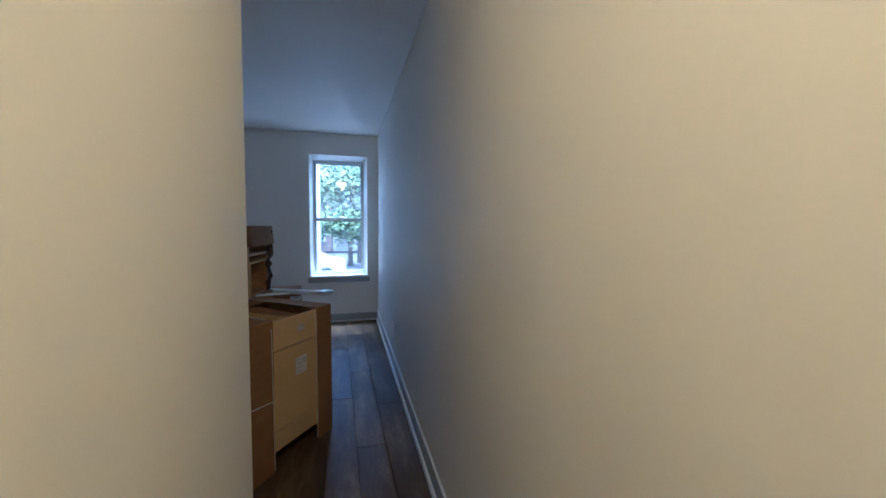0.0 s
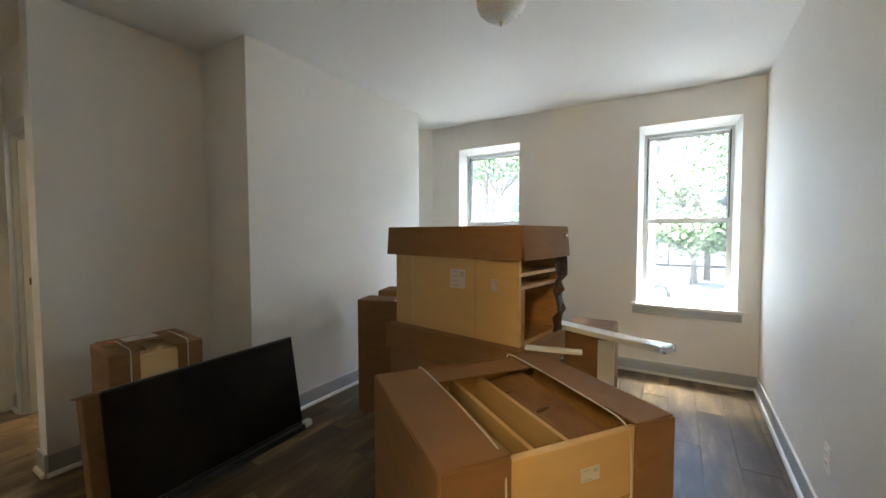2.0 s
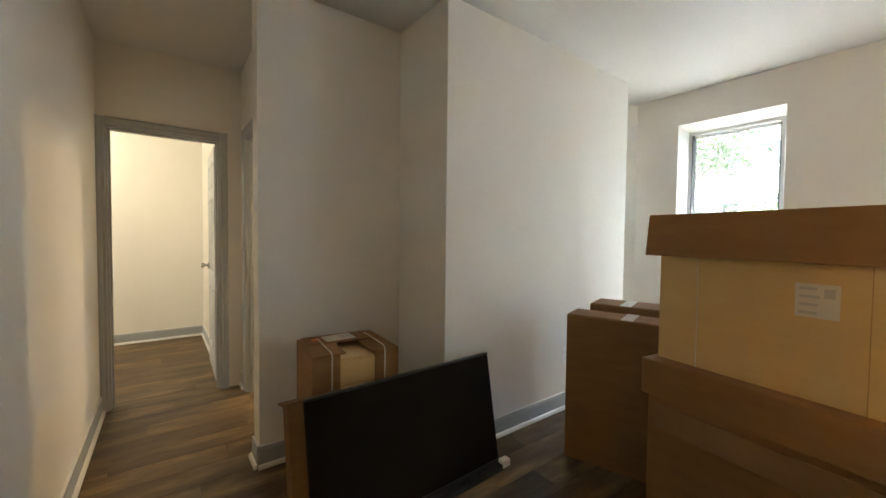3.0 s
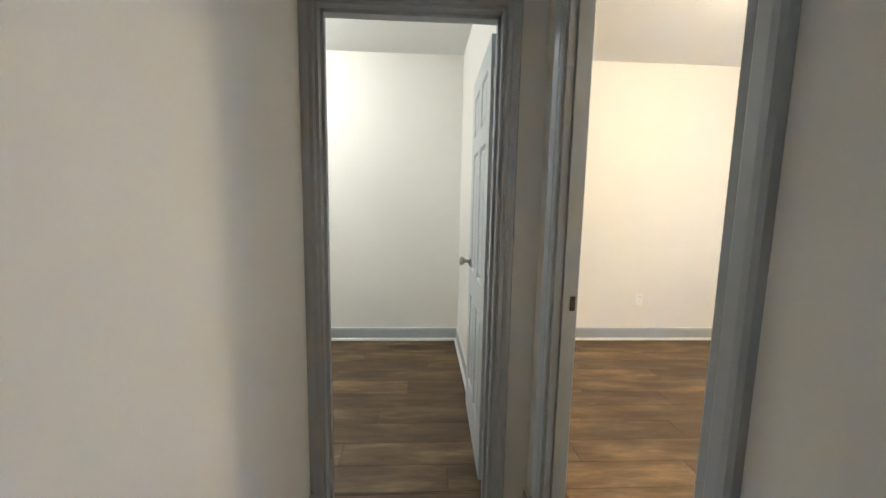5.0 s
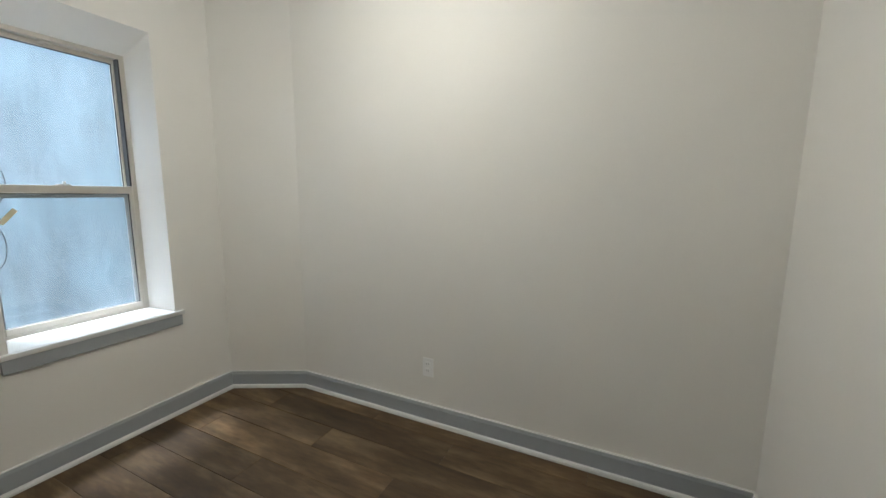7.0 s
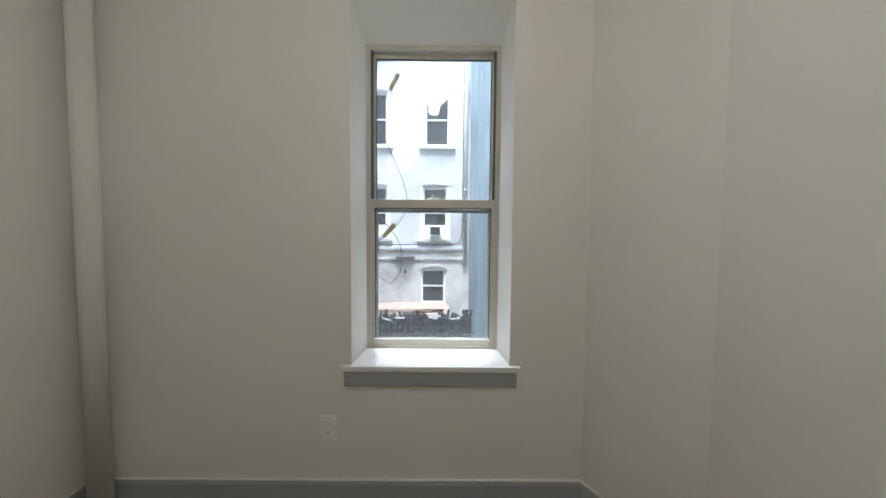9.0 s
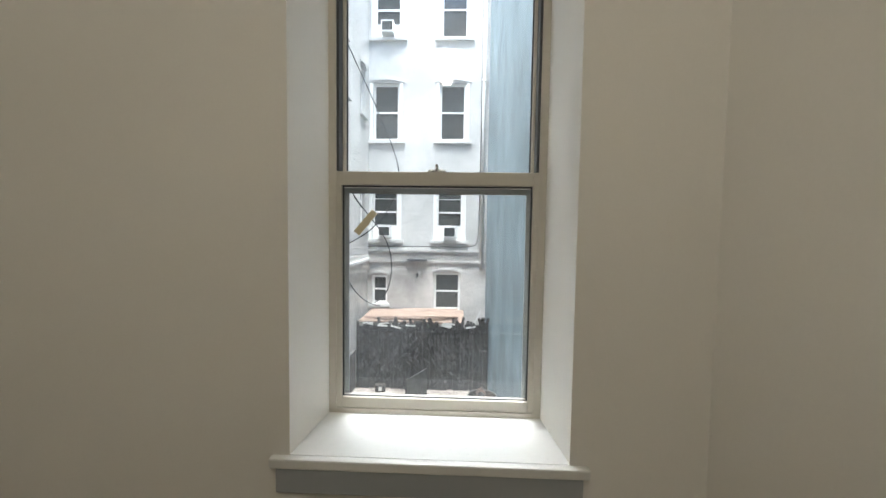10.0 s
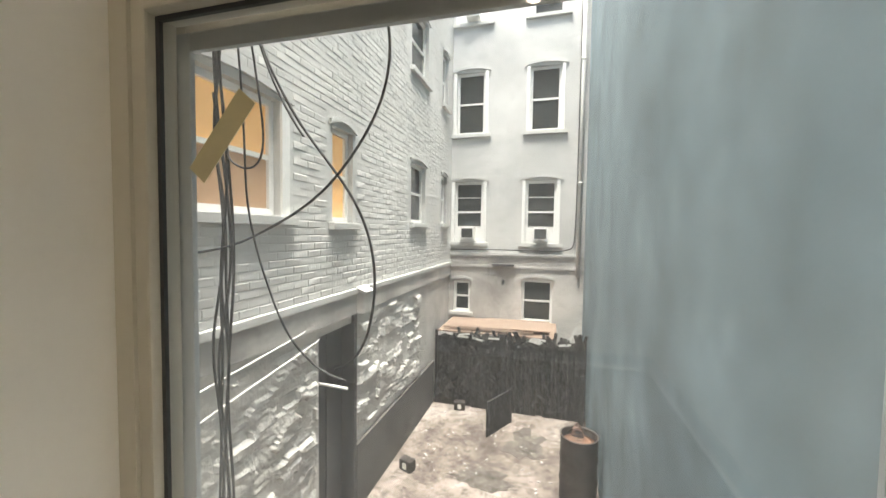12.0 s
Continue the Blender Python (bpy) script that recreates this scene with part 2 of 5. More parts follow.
# ---- builders ----
def bx(bm, x0, x1, y0, y1, z0, z1, bevel=0.0):
    m = Matrix.Translation(((x0 + x1) / 2, (y0 + y1) / 2, (z0 + z1) / 2)) @ Matrix.Diagonal((abs(x1 - x0), abs(y1 - y0), abs(z1 - z0), 1))
    vs = bmesh.ops.create_cube(bm, size=1, matrix=m)["verts"]
    if bevel:
        es = list({e for v in vs for e in v.link_edges})
        bmesh.ops.bevel(bm, geom=es, offset=bevel, segments=2, affect="EDGES", profile=0.6)
    return bm


def box(*a, **k):
    return bx(bmesh.new(), *a, **k)


def prism(pts, z0, z1, bm=None):
    bm = bm or bmesh.new()
    lo = [bm.verts.new((x, y, z0)) for x, y in pts]
    hi = [bm.verts.new((x, y, z1)) for x, y in pts]
    n = len(pts)
    bm.faces.new(lo[::-1])
    bm.faces.new(hi)
    for i in range(n):
        bm.faces.new((lo[i], lo[(i + 1) % n], hi[(i + 1) % n], hi[i]))
    bmesh.ops.recalc_face_normals(bm, faces=bm.faces)
    return bm


def extrude_profile(pts, x0, x1, bm=None):
    """A profile of (y, z) drawn out along x."""
    bm = bm or bmesh.new()
    a = [bm.verts.new((x0, y, z)) for y, z in pts]
    b = [bm.verts.new((x1, y, z)) for y, z in pts]
    n = len(pts)
    bm.faces.new(a)
    bm.faces.new(b[::-1])
    for i in range(n):
        bm.faces.new((a[i], b[i], b[(i + 1) % n], a[(i + 1) % n]))
    bmesh.ops.recalc_face_normals(bm, faces=bm.faces)
    return bm


def lathe(profile, seg=32, bm=None):
    """(radius, z) turned about the z axis."""
    bm = bm or bmesh.new()
    rings = []
    for r, z in profile:
        rings.append([bm.verts.new((r * math.cos(2 * math.pi * i / seg), r * math.sin(2 * math.pi * i / seg), z)) for i in range(seg)])
    for a, b in zip(rings, rings[1:]):
        for i in range(seg):
            bm.faces.new((a[i], a[(i + 1) % seg], b[(i + 1) % seg], b[i]))
    for ring in (rings[0], rings[-1]):
        if ring[0].co.xy.length > 1e-4:
            bm.faces.new(ring)
    bmesh.ops.remove_doubles(bm, verts=bm.verts, dist=1e-5)
    bmesh.ops.recalc_face_normals(bm, faces=bm.faces)
    for f in bm.faces:
        f.smooth = True
    return bm


def moved(bm, m):
    bmesh.ops.transform(bm, matrix=m, verts=bm.verts)
    return bm


def part(name, bm, material, parent=None, label=""):
    me = bpy.data.meshes.new(name)
    bm.to_mesh(me)
    bm.free()
    me.materials.append(material)
    ob = new(name, me)
    ob.parent = parent
    if label:
        tagged(ob, label)
    return ob


def thing(name, m, label, category, group="", kind=""):
    ob = new(name)
    ob.empty_display_size = 0.1
    ob.matrix_basis = m
    return tagged(ob, label, category, group, kind)


def structure(name, bm, material, label, category):
    return tagged(part(name, bm, material), label, category, "", "structure")


def tube(name, pts, r, material, parent=None, label="", res=3, cyclic=False):
    """A round cord through the points, as a mesh."""
    cu = bpy.data.curves.new(name, "CURVE")
    cu.dimensions, cu.bevel_depth, cu.bevel_resolution, cu.resolution_u = "3D", r, res, 6
    sp = cu.splines.new("NURBS")
    sp.points.add(len(pts) - 1)
    for p, c in zip(sp.points, pts):
        p.co = (*c, 1)
    sp.use_endpoint_u, sp.order_u, sp.use_cyclic_u = True, min(4, len(pts)), cyclic
    tmp = bpy.data.objects.new(name, cu)
    me = bpy.data.meshes.new_from_object(tmp)
    bpy.data.objects.remove(tmp)
    me.materials.clear()
    me.materials.append(material)
    for f in me.polygons:
        f.use_smooth = True
    ob = new(name, me)
    ob.parent = parent
    if label:
        tagged(ob, label)
    return ob


# ---- plan ----
H = 2.557
EAST, NORTH = 0.447, 5.559
CORR_W, HALL_S, HALL_N = -0.356, 1.374, 2.315
HALL_SW = 1.43
REC_W, REC_S = -3.01, 2.185
BRE_X, BRE_S, BRE_N = -2.503, 3.037, 4.944
DA_E, DA_W = -4.325, -4.438
R2_W, R2_S, R2_N, R2_E = -6.355, -0.793, 2.205, -3.93
RC_W = -6.36
WIN_R, WIN_L, WIN_C = (-0.457, 0.298), (-2.352, -1.605), (-5.15, -4.40)
WZ = (0.640, 2.272)
WIN_B, WBZ = (-5.788, -5.090), (0.640, 2.218)
DOOR_A, DOOR_C, DH = (1.472, 2.165), (-4.14, -3.41), 1.994


def wall(name, along, a0, a1, t0, t1, openings=(), z0=-0.02, z1=H + 0.02, material=None, label="smooth off-white painted plaster wall"):
    """A wall along x or y, with openings (from, to, foot, head) through it."""
    bm = bmesh.new()

    def seg(p, q, lo, hi):
        if q - p > 1e-4 and hi - lo > 1e-4:
            bx(bm, *((p, q, t0, t1) if along == "x" else (t0, t1, p, q)), lo, hi)
    at = a0
    for p, q, lo, hi in sorted(openings):
        seg(at, p, z0, z1)
        seg(p, q, z0, lo)
        seg(p, q, hi, z1)
        at = q
    seg(at, a1, z0, z1)
    return structure(name, bm, material or WALL, label, "wall")


EAST_SOUTH = EAST - 0.021 * (NORTH + 2.08)
structure("wall_east", prism([(EAST_SOUTH - 0.002, -2.2), (EAST + 0.2, -2.2), (EAST + 0.2, NORTH + 0.33), (EAST + 0.004, NORTH + 0.33), (EAST, NORTH)], -0.02, H + 0.02), WALL, "smooth off-white painted plaster wall", "wall")
wall("wall_front", "x", RC_W - 0.3, EAST, NORTH, NORTH + 0.33, [(*WIN_C, *WZ), (*WIN_L, *WZ), (*WIN_R, *WZ)])
wall("wall_corridor", "y", -2.2, HALL_S, CORR_W - 0.12, CORR_W)
wall("wall_corridor_end", "x", CORR_W, EAST, -2.2, -2.08)
structure("wall_hall_south", prism([(DA_E, HALL_S - 0.12), (CORR_W - 0.12, HALL_S - 0.12), (CORR_W - 0.12, HALL_S + 0.001), (DA_E, HALL_SW)], -0.02, H + 0.02), WALL, "smooth off-white painted plaster wall", "wall")
wall("wall_alcove", "y", REC_S, NORTH, REC_W - 0.13, REC_W)
wall("wall_hall_north", "x", DA_E, REC_W - 0.13, HALL_N, HALL_N + 0.075, [(*DOOR_C, -0.02, DH)])
wall("wall_hall_end", "y", HALL_S - 0.12, R2_N + 0.12, DA_W, DA_E, [(*DOOR_A, -0.02, DH)])
wall("wall_back_room_north", "x", R2_W, DA_W, R2_N, R2_N + 0.12)
wall("wall_back_room_west", "y", -1.115, R2_N + 0.12, R2_W - 0.15, R2_W)
wall("wall_back_room_south", "x", R2_W, R2_E, -1.115, R2_S, [(*WIN_B, *WBZ)])
wall("wall_back_room_east", "y", -1.115, HALL_S - 0.12, R2_E, R2_E + 0.12)
wall("wall_side_room_west", "y", R2_N + 0.12, NORTH, RC_W - 0.15, RC_W)
structure("wall_chimney_breast", box(REC_W, BRE_X, BRE_S, BRE_N, -0.02, H + 0.01, bevel=0.004), WALL, "off-white painted chimney breast beside the alcove", "wall")
structure("wall_chamfer_front", prism([(REC_W, 5.22), (-2.727, NORTH), (REC_W, NORTH)], -0.02, H + 0.01), WALL, "off-white diagonal boxed corner by the front window", "wall")
structure("wall_chamfer_back", prism([(-6.118, R2_S), (R2_W, -0.333), (R2_W, R2_S)], -0.02, H + 0.01), WALL, "off-white diagonal boxed corner by the back window", "wall")
structure("ceiling", bx(box(R2_W - 0.3, EAST + 0.2, -1.112, NORTH + 0.33, H, H + 0.3), -2.8, EAST + 0.2, -2.2, -1.112, H, H + 0.3), CEIL, "flat off-white painted ceiling", "ceiling")
floor = structure("floor", bx(box(R2_W - 0.3, EAST + 0.2, -1.112, NORTH + 0.33, -0.3, -0.006), -2.8, EAST + 0.2, -2.2, -1.112, -0.3, -0.006), SUBFLOOR, "dark brown wood-look plank floor with fine joints", "floor")


# ---- trim ----
BASE = [(0, 0), (0.014, 0), (0.014, 0.098), (0.010, 0.108), (0.006, 0.115), (0, 0.115)]
SHOE = [(0.014, 0), (0.030, 0), (0.029, 0.010), (0.025, 0.018), (0.018, 0.022), (0.014, 0.022)]


def baseboard(i, p, q):
    """Skirting from p to q, with the room on the left hand."""
    d = Vector((q[0] - p[0], q[1] - p[1], 0))
    m = pose(p[0], p[1], 0, 0, 0, math.degrees(math.atan2(d.y, d.x)))
    ob = structure(f"baseboard_{i}", extrude_profile(BASE, 0, d.length), TRIM, "grey painted baseboard with a white shoe moulding", "baseboard")
    ob.matrix_basis = m
    part("shoe_moulding", extrude_profile(SHOE, -0.01, d.length + 0.01), WHITE, ob, "white quarter-round shoe moulding")
    part("cap", box(0, d.length, 0.0, 0.012, 0.115, 0.119), WHITE, ob, "thin pale cap line")


RUNS = [
    ((EAST_SOUTH, -2.08), (EAST, NORTH)), ((EAST, NORTH), (-2.727, NORTH)), ((-2.727, NORTH), (REC_W, 5.22)), ((BRE_X, BRE_N), (BRE_X, BRE_S)),
    ((BRE_X, BRE_S), (REC_W, BRE_S)), ((REC_W, BRE_S), (REC_W, REC_S)), ((REC_W, REC_S), (REC_W - 0.13, REC_S)), ((REC_W - 0.13, HALL_N), (DOOR_C[1] + 0.07, HALL_N)),
    ((DOOR_C[0] - 0.07, HALL_N), (DA_E, HALL_N)),
    ((DA_E, HALL_SW), (CORR_W, HALL_S)), ((CORR_W, HALL_S), (CORR_W, -2.08)),
    ((DA_W - 0.0, R2_N), (R2_W, R2_N)), ((R2_W, R2_N), (R2_W, -0.333)), ((R2_W, -0.333), (-6.118, R2_S)), ((-6.118, R2_S), (R2_E, R2_S)),
    ((R2_E, R2_S), (R2_E, HALL_S - 0.12)), ((R2_E, HALL_S - 0.12), (DA_W, HALL_S - 0.12)),
    ((RC_W, NORTH), (RC_W, R2_N + 0.12)), ((-3.17, NORTH), (RC_W, NORTH)),
]
for _i, (_p, _q) in enumerate(RUNS):
    baseboard(_i + 1, _p, _q)


def casing_profile(w):
    """Moulded casing, (across, out from the wall)."""
    return [(0, 0), (0, 0.010), (0.006, 0.014), (0.020, 0.012), (0.026, 0.016), (w - 0.018, 0.020), (w - 0.006, 0.020), (w, 0.014), (w, 0)]


def door_frame(name, m, width, depth, label, sides=(True, True), cw=0.055):
    """Local x across the opening from 0 to width, y through the wall from 0 to depth."""
    root = thing(name, m, label, "door frame", kind="structure")
    j = 0.018
    part("jamb", box(-0.001, j, 0, depth, 0, DH - 0.001), TRIM, root)
    part("jamb", box(width - j, width + 0.001, 0, depth, 0, DH - 0.001), TRIM, root)
    part("head", box(j, width - j, 0, depth, DH - j, DH), TRIM, root)
    for x0, x1 in ((j, j + 0.012), (width - j - 0.012, width - j)):
        part("stop", box(x0, x1, depth * 0.35, depth * 0.62, 0, DH - j), TRIM, root)
    part("stop", box(j, width - j, depth * 0.35, depth * 0.62, DH - j - 0.012, DH - j), TRIM, root)
    for side, on in zip((-1, 1), sides):
        if not on:
            continue
        y = 0 if side < 0 else depth
        for x, s in ((0.006, -1), (width - 0.006, 1)):
            pts = [(x + s * a, y + side * o) for a, o in casing_profile(cw)]
            part("casing", prism(pts, 0, DH + cw - 0.006), TRIM, root)
        bm = bmesh.new()
        prof = [(y + side * o, DH - 0.006 + a) for a, o in casing_profile(cw)]
        extrude_profile(prof, 0.006, width - 0.006, bm)
        part("head_casing", bm, TRIM, root)
    return root


door_frame("door_frame_1", pose(DA_E, DOOR_A[0], 0, 0, 0, 90), DOOR_A[1] - DOOR_A[0], DA_E - DA_W, "grey painted door frame with moulded casing at the hall's end")
_f2 = door_frame("door_frame_2", pose(DOOR_C[0], HALL_N, 0), DOOR_C[1] - DOOR_C[0], 0.075, "grey painted door frame with moulded casing and open doorway", cw=0.07)
part("strike_plate", box(0.018, 0.020, 0.055, 0.073, 0.935, 0.985), NICHE_METAL, _f2, "small dark metal strike plate")
part("strike_hole", box(0.0195, 0.0215, 0.058, 0.070, 0.950, 0.970), SLOT, _f2)


def knob(parent, x, y, z, side):
    prof = [(0.0, 0.0), (0.032, 0.0), (0.033, 0.004), (0.028, 0.009), (0.013, 0.012), (0.011, 0.030), (0.017, 0.036), (0.0245, 0.044), (0.026, 0.055), (0.022, 0.064), (0.0, 0.066)]
    bm = lathe(prof, 28)
    moved(bm, pose(x, y, z, 90 if side < 0 else -90))
    return part("door_knob", bm, NICKEL, parent, "satin nickel round door knob")


def six_panel_door(name, m, width, label):
    """Hinge edge at x = 0, leaf along x, thickness in y from 0 to 0.035."""
    root = thing(name, m, label, "door", kind="structure")
    h, t, z0 = 1.972, 0.035, 0.012
    st, mid = 0.105, 0.09
    pw = (width - 2 * st - mid) / 2
    cols = [(st, st + pw), (st + pw + mid, width - st)]
    rows = [(0.22, 0.755), (0.905, 1.56), (1.655, 1.87)]
    bm = bmesh.new()
    xs = [0, cols[0][0], cols[0][1], cols[1][0], cols[1][1], width]
    zs = [z0] + [z for r in rows for z in r] + [h]
    for i in range(5):
        for k in range(len(zs) - 1):
            if i in (1, 3) and k in (1, 3, 5):
                continue
            bx(bm, xs[i], xs[i + 1], 0, t, zs[k], zs[k + 1])
    bmesh.ops.remove_doubles(bm, verts=bm.verts, dist=1e-5)
    leaf = part("leaf", bm, DOORP, root)
    for (x0, x1) in cols:
        for (a, b) in rows:
            bm = bmesh.new()
            for y, s in ((0, 1), (t, -1)):
                loops = []
                for inset, d in ((0, 0.0), (0.010, 0.010), (0.020, 0.010), (0.040, 0.002)):
                    yy = y + s * d
                    loops.append([bm.verts.new(c) for c in ((x0 + inset, yy, a + inset), (x1 - inset, yy, a + inset), (x1 - inset, yy, b - inset), (x0 + inset, yy, b - inset))])
                for p, q in zip(loops, loops[1:]):
                    for i in range(4):
                        bm.faces.new((p[i], p[(i + 1) % 4], q[(i + 1) % 4], q[i]))
                bm.faces.new(loops[-1])
            bmesh.ops.recalc_face_normals(bm, faces=bm.faces)
            part("panel", bm, DOORP, leaf)
    knob(leaf, width - 0.062, t, 0.945, 1)
    for z in (0.22, 1.02, 1.80):
        part("hinge", box(-0.021, 0.003, 0.012, 0.024, z - 0.04, z + 0.04, bevel=0.002), DOORP, root, "painted butt hinge")
    return root


# leaf swung back into the small room, hinged at the north jamb
six_panel_door("door_1", pose(-4.500, DOOR_A[1] + 0.008, 0, 0, 0, 178.4), 0.705, "open pale grey six-panel door with a nickel knob") 


# ---- windows ----
def sash_window(name, m, wide, z0, z1, taper, reveal, rail, frame_mat, label, drop=0.056):
    """Local x along the wall from 0 to wide, y outward from the room face, opening z0 to z1."""
    root = thing(name, m, label, "window", kind="structure")
    a, b = taper, wide - taper
    bm = bmesh.new()
    prism([(0, 0), (a, reveal), (0, reveal)], z0, z1, bm)
    prism([(wide, 0), (wide, reveal), (b, reveal)], z0, z1, bm)
    top = drop
    lid = [bm.verts.new(c) for c in ((0, 0, z1), (wide, 0, z1), (wide, reveal, z1), (0, reveal, z1), (0, reveal, z1 - top), (wide, reveal, z1 - top))]
    for f in ((0, 1, 5, 4), (3, 4, 5, 2), (0, 4, 3), (1, 2, 5), (0, 3, 2, 1)):
        bm.faces.new([lid[i] for i in f])
    bmesh.ops.recalc_face_normals(bm, faces=bm.faces)
    part("reveal", bm, WALL if frame_mat is VINYL else WHITE, root)
    zt, f, d = z1 - top, 0.022, 0.086
    y = reveal
    for x0, x1 in ((a, a + f), (b - f, b)):
        part("window_frame", box(x0, x1, y, y + 0.044, z0, rail), frame_mat, root)
        part("window_frame", box(x0, x1, y, y + d, rail, zt), frame_mat, root)
    part("window_frame", box(a + f, b - f, y, y + d, zt - f, zt), frame_mat, root)
    part("window_frame", box(a + f, b - f, y, y + 0.06, z0, z0 + 0.016), frame_mat, root)
    # dark tracks beside the upper sash
    part("track", box(a + f, a + f + 0.008, y + 0.006, y + 0.044, rail + 0.002, zt - f), GASKET, root)
    part("track", box(b - f - 0.008, b - f, y + 0.006, y + 0.044, rail + 0.002, zt - f), GASKET, root)

    def sash(nm, zb, zt2, yy, bottom, head, st=0.028):
        x0, x1 = a + f - 0.012, b - f + 0.012
        s = part(nm, box(x0, x0 + st, yy, yy + 0.034, zb, zt2, bevel=0.003), frame_mat, root)
        part("stile", box(x1 - st, x1, yy, yy + 0.034, zb, zt2, bevel=0.003), frame_mat, s)
        part("bottom_rail", box(x0 + st, x1 - st, yy, yy + 0.034, zb, zb + bottom, bevel=0.003), frame_mat, s)
        part("top_rail", box(x0 + st - 0.001, x1 - st + 0.001, yy - 0.002, yy + 0.034, zt2 - head, zt2, bevel=0.003), frame_mat, s)
        g = 0.0045
        xa, xb, za, zb2 = x0 + st, x1 - st, zb + bottom, zt2 - head
        bmg = bmesh.new()
        bx(bmg, xa, xa + g, yy + 0.010, yy + 0.014, za, zb2)
        bx(bmg, xb - g, xb, yy + 0.010, yy + 0.014, za, zb2)
        bx(bmg, xa + g, xb - g, yy + 0.010, yy + 0.014, za, za + g * 0.6)
        bx(bmg, xa + g, xb - g, yy + 0.010, yy + 0.014, zb2 - g, zb2)
        part("gasket", bmg, GASKET, s, "thin black glazing gasket")
        p = part("pane", box(xa - 0.004, xb + 0.004, yy + 0.014, yy + 0.018, za - 0.004, zb2 + 0.004), DUSTY_HAZY if frame_mat is VINYL else GLASS, s, "window pane with a thin hazy film")
        p.visible_shadow = False
        return s
    sash("lower_sash", z0 + 0.016, rail, y + 0.004, 0.034, 0.041)
    sash("upper_sash", rail - 0.044, zt - f + 0.004, y + 0.046, 0.040, 0.026)
    if frame_mat is VINYL:
        for x0, x1 in ((a + f + 0.004, a + f + 0.030), (b - f - 0.030, b - f - 0.004)):
            part("outer_frame", box(x0, x1, y + 0.0385, y + 0.0445, z0 + 0.05, rail - 0.046, bevel=0.001), ALU, root, "dull aluminium outer frame strip")
        part("outer_rail", box(a + f + 0.030, b - f - 0.030, y + 0.0385, y + 0.0445, rail - 0.064, rail - 0.046, bevel=0.001), ALU, root, "dull aluminium outer rail strip")
    xm = (a + b) / 2
    lock = part("sash_lock", box(xm - 0.028, xm + 0.028, y + 0.006, y + 0.034, rail, rail + 0.008, bevel=0.003), NICKEL, root, "small metal sash lock")
    part("lever", box(xm - 0.004, xm + 0.004, y - 0.006, y + 0.018, rail + 0.008, rail + 0.022, bevel=0.002), NICKEL, lock)
    part("clip", box(xm - 0.02, xm + 0.02, y + 0.02, y + 0.046, zt - f - 0.012, zt - f, bevel=0.003), frame_mat, root)
    part("window_sill", box(-0.045, wide + 0.045, -0.022, 0.0, z0 - 0.024, z0 + 0.002, bevel=0.005), WHITE, root)
    part("window_sill", box(0.0, wide, 0.0, y + 0.004, z0 - 0.020, z0 + 0.002), WHITE, root)
    part("apron", box(-0.030, wide + 0.030, -0.016, 0.0, z0 - 0.088, z0 - 0.024, bevel=0.003), TRIM, root, "grey painted apron under the sill")
    return root


for _i, (_a, _b) in enumerate((WIN_R, WIN_L, WIN_C)):
    sash_window(f"window_{_i + 1}", pose(_a, NORTH, 0), _b - _a, *WZ, 0.035, 0.15, 1.43, VINYLW, "white double-hung sash window with a white sill, facing the street")
sash_window("window_4", pose(WIN_B[1], R2_S, 0, 0, 0, 180), WIN_B[1] - WIN_B[0], *WBZ, 0.024, 0.225, 1.385, VINYL, "beige double-hung sash window with taped panes, facing the yard", 0.038 + WBZ[1] - 2.156)


# ---- small fixtures ----
def outlet(m, label="white duplex wall outlet"):
    root = thing("wall_outlet", m, label, "outlet", "wall outlets")
    part("plate", box(-0.035, 0.035, -0.006, 0, -0.057, 0.057, bevel=0.003), PLATE, root)
    for z in (-0.021, 0.021):
        s = part("socket", box(-0.016, 0.016, -0.009, -0.004, z - 0.014, z + 0.014, bevel=0.002), PLATE, root)
        part("slot", box(-0.008, -0.006, -0.0095, -0.008, z - 0.002, z + 0.007), SLOT, s)
        part("slot", box(0.006, 0.008, -0.0095, -0.008, z - 0.002, z + 0.007), SLOT, s)
    return root


outlet(pose(-4.985, R2_S, 0.355, 0, 0, 180))
outlet(pose(R2_W, 0.64, 0.345, 0, 0, 90))
outlet(pose(BRE_X, 4.14, 0.39, 0, 0, 90))
outlet(pose(EAST - 0.021 * (NORTH - 3.75), 3.75, 0.36, 0, 0, -91))
outlet(pose(RC_W, 3.95, 0.40, 0, 0, 90))


def dome_light(x, y, glass, pan, label, size=1.0):
    root = thing("ceiling_light", pose(x, y, H) @ Matrix.Scale(size, 4), label, "ceiling light")
    part("pan", lathe([(0.0, 0.0), (0.150, 0.0), (0.152, -0.010), (0.140, -0.026), (0.128, -0.030), (0.0, -0.030)], 40), pan, root, "brushed metal ceiling pan")
    part("shade", lathe([(0.132, -0.026), (0.148, -0.034), (0.150, -0.046), (0.138, -0.072), (0.108, -0.104), (0.066, -0.130), (0.024, -0.143), (0.0, -0.145)], 40), glass, root, "frosted glass bowl shade")
    part("finial", lathe([(0.0, -0.142), (0.012, -0.143), (0.013, -0.150), (0.006, -0.156), (0.008, -0.164), (0.0, -0.172)], 16), pan, root, "small metal finial")
    return root


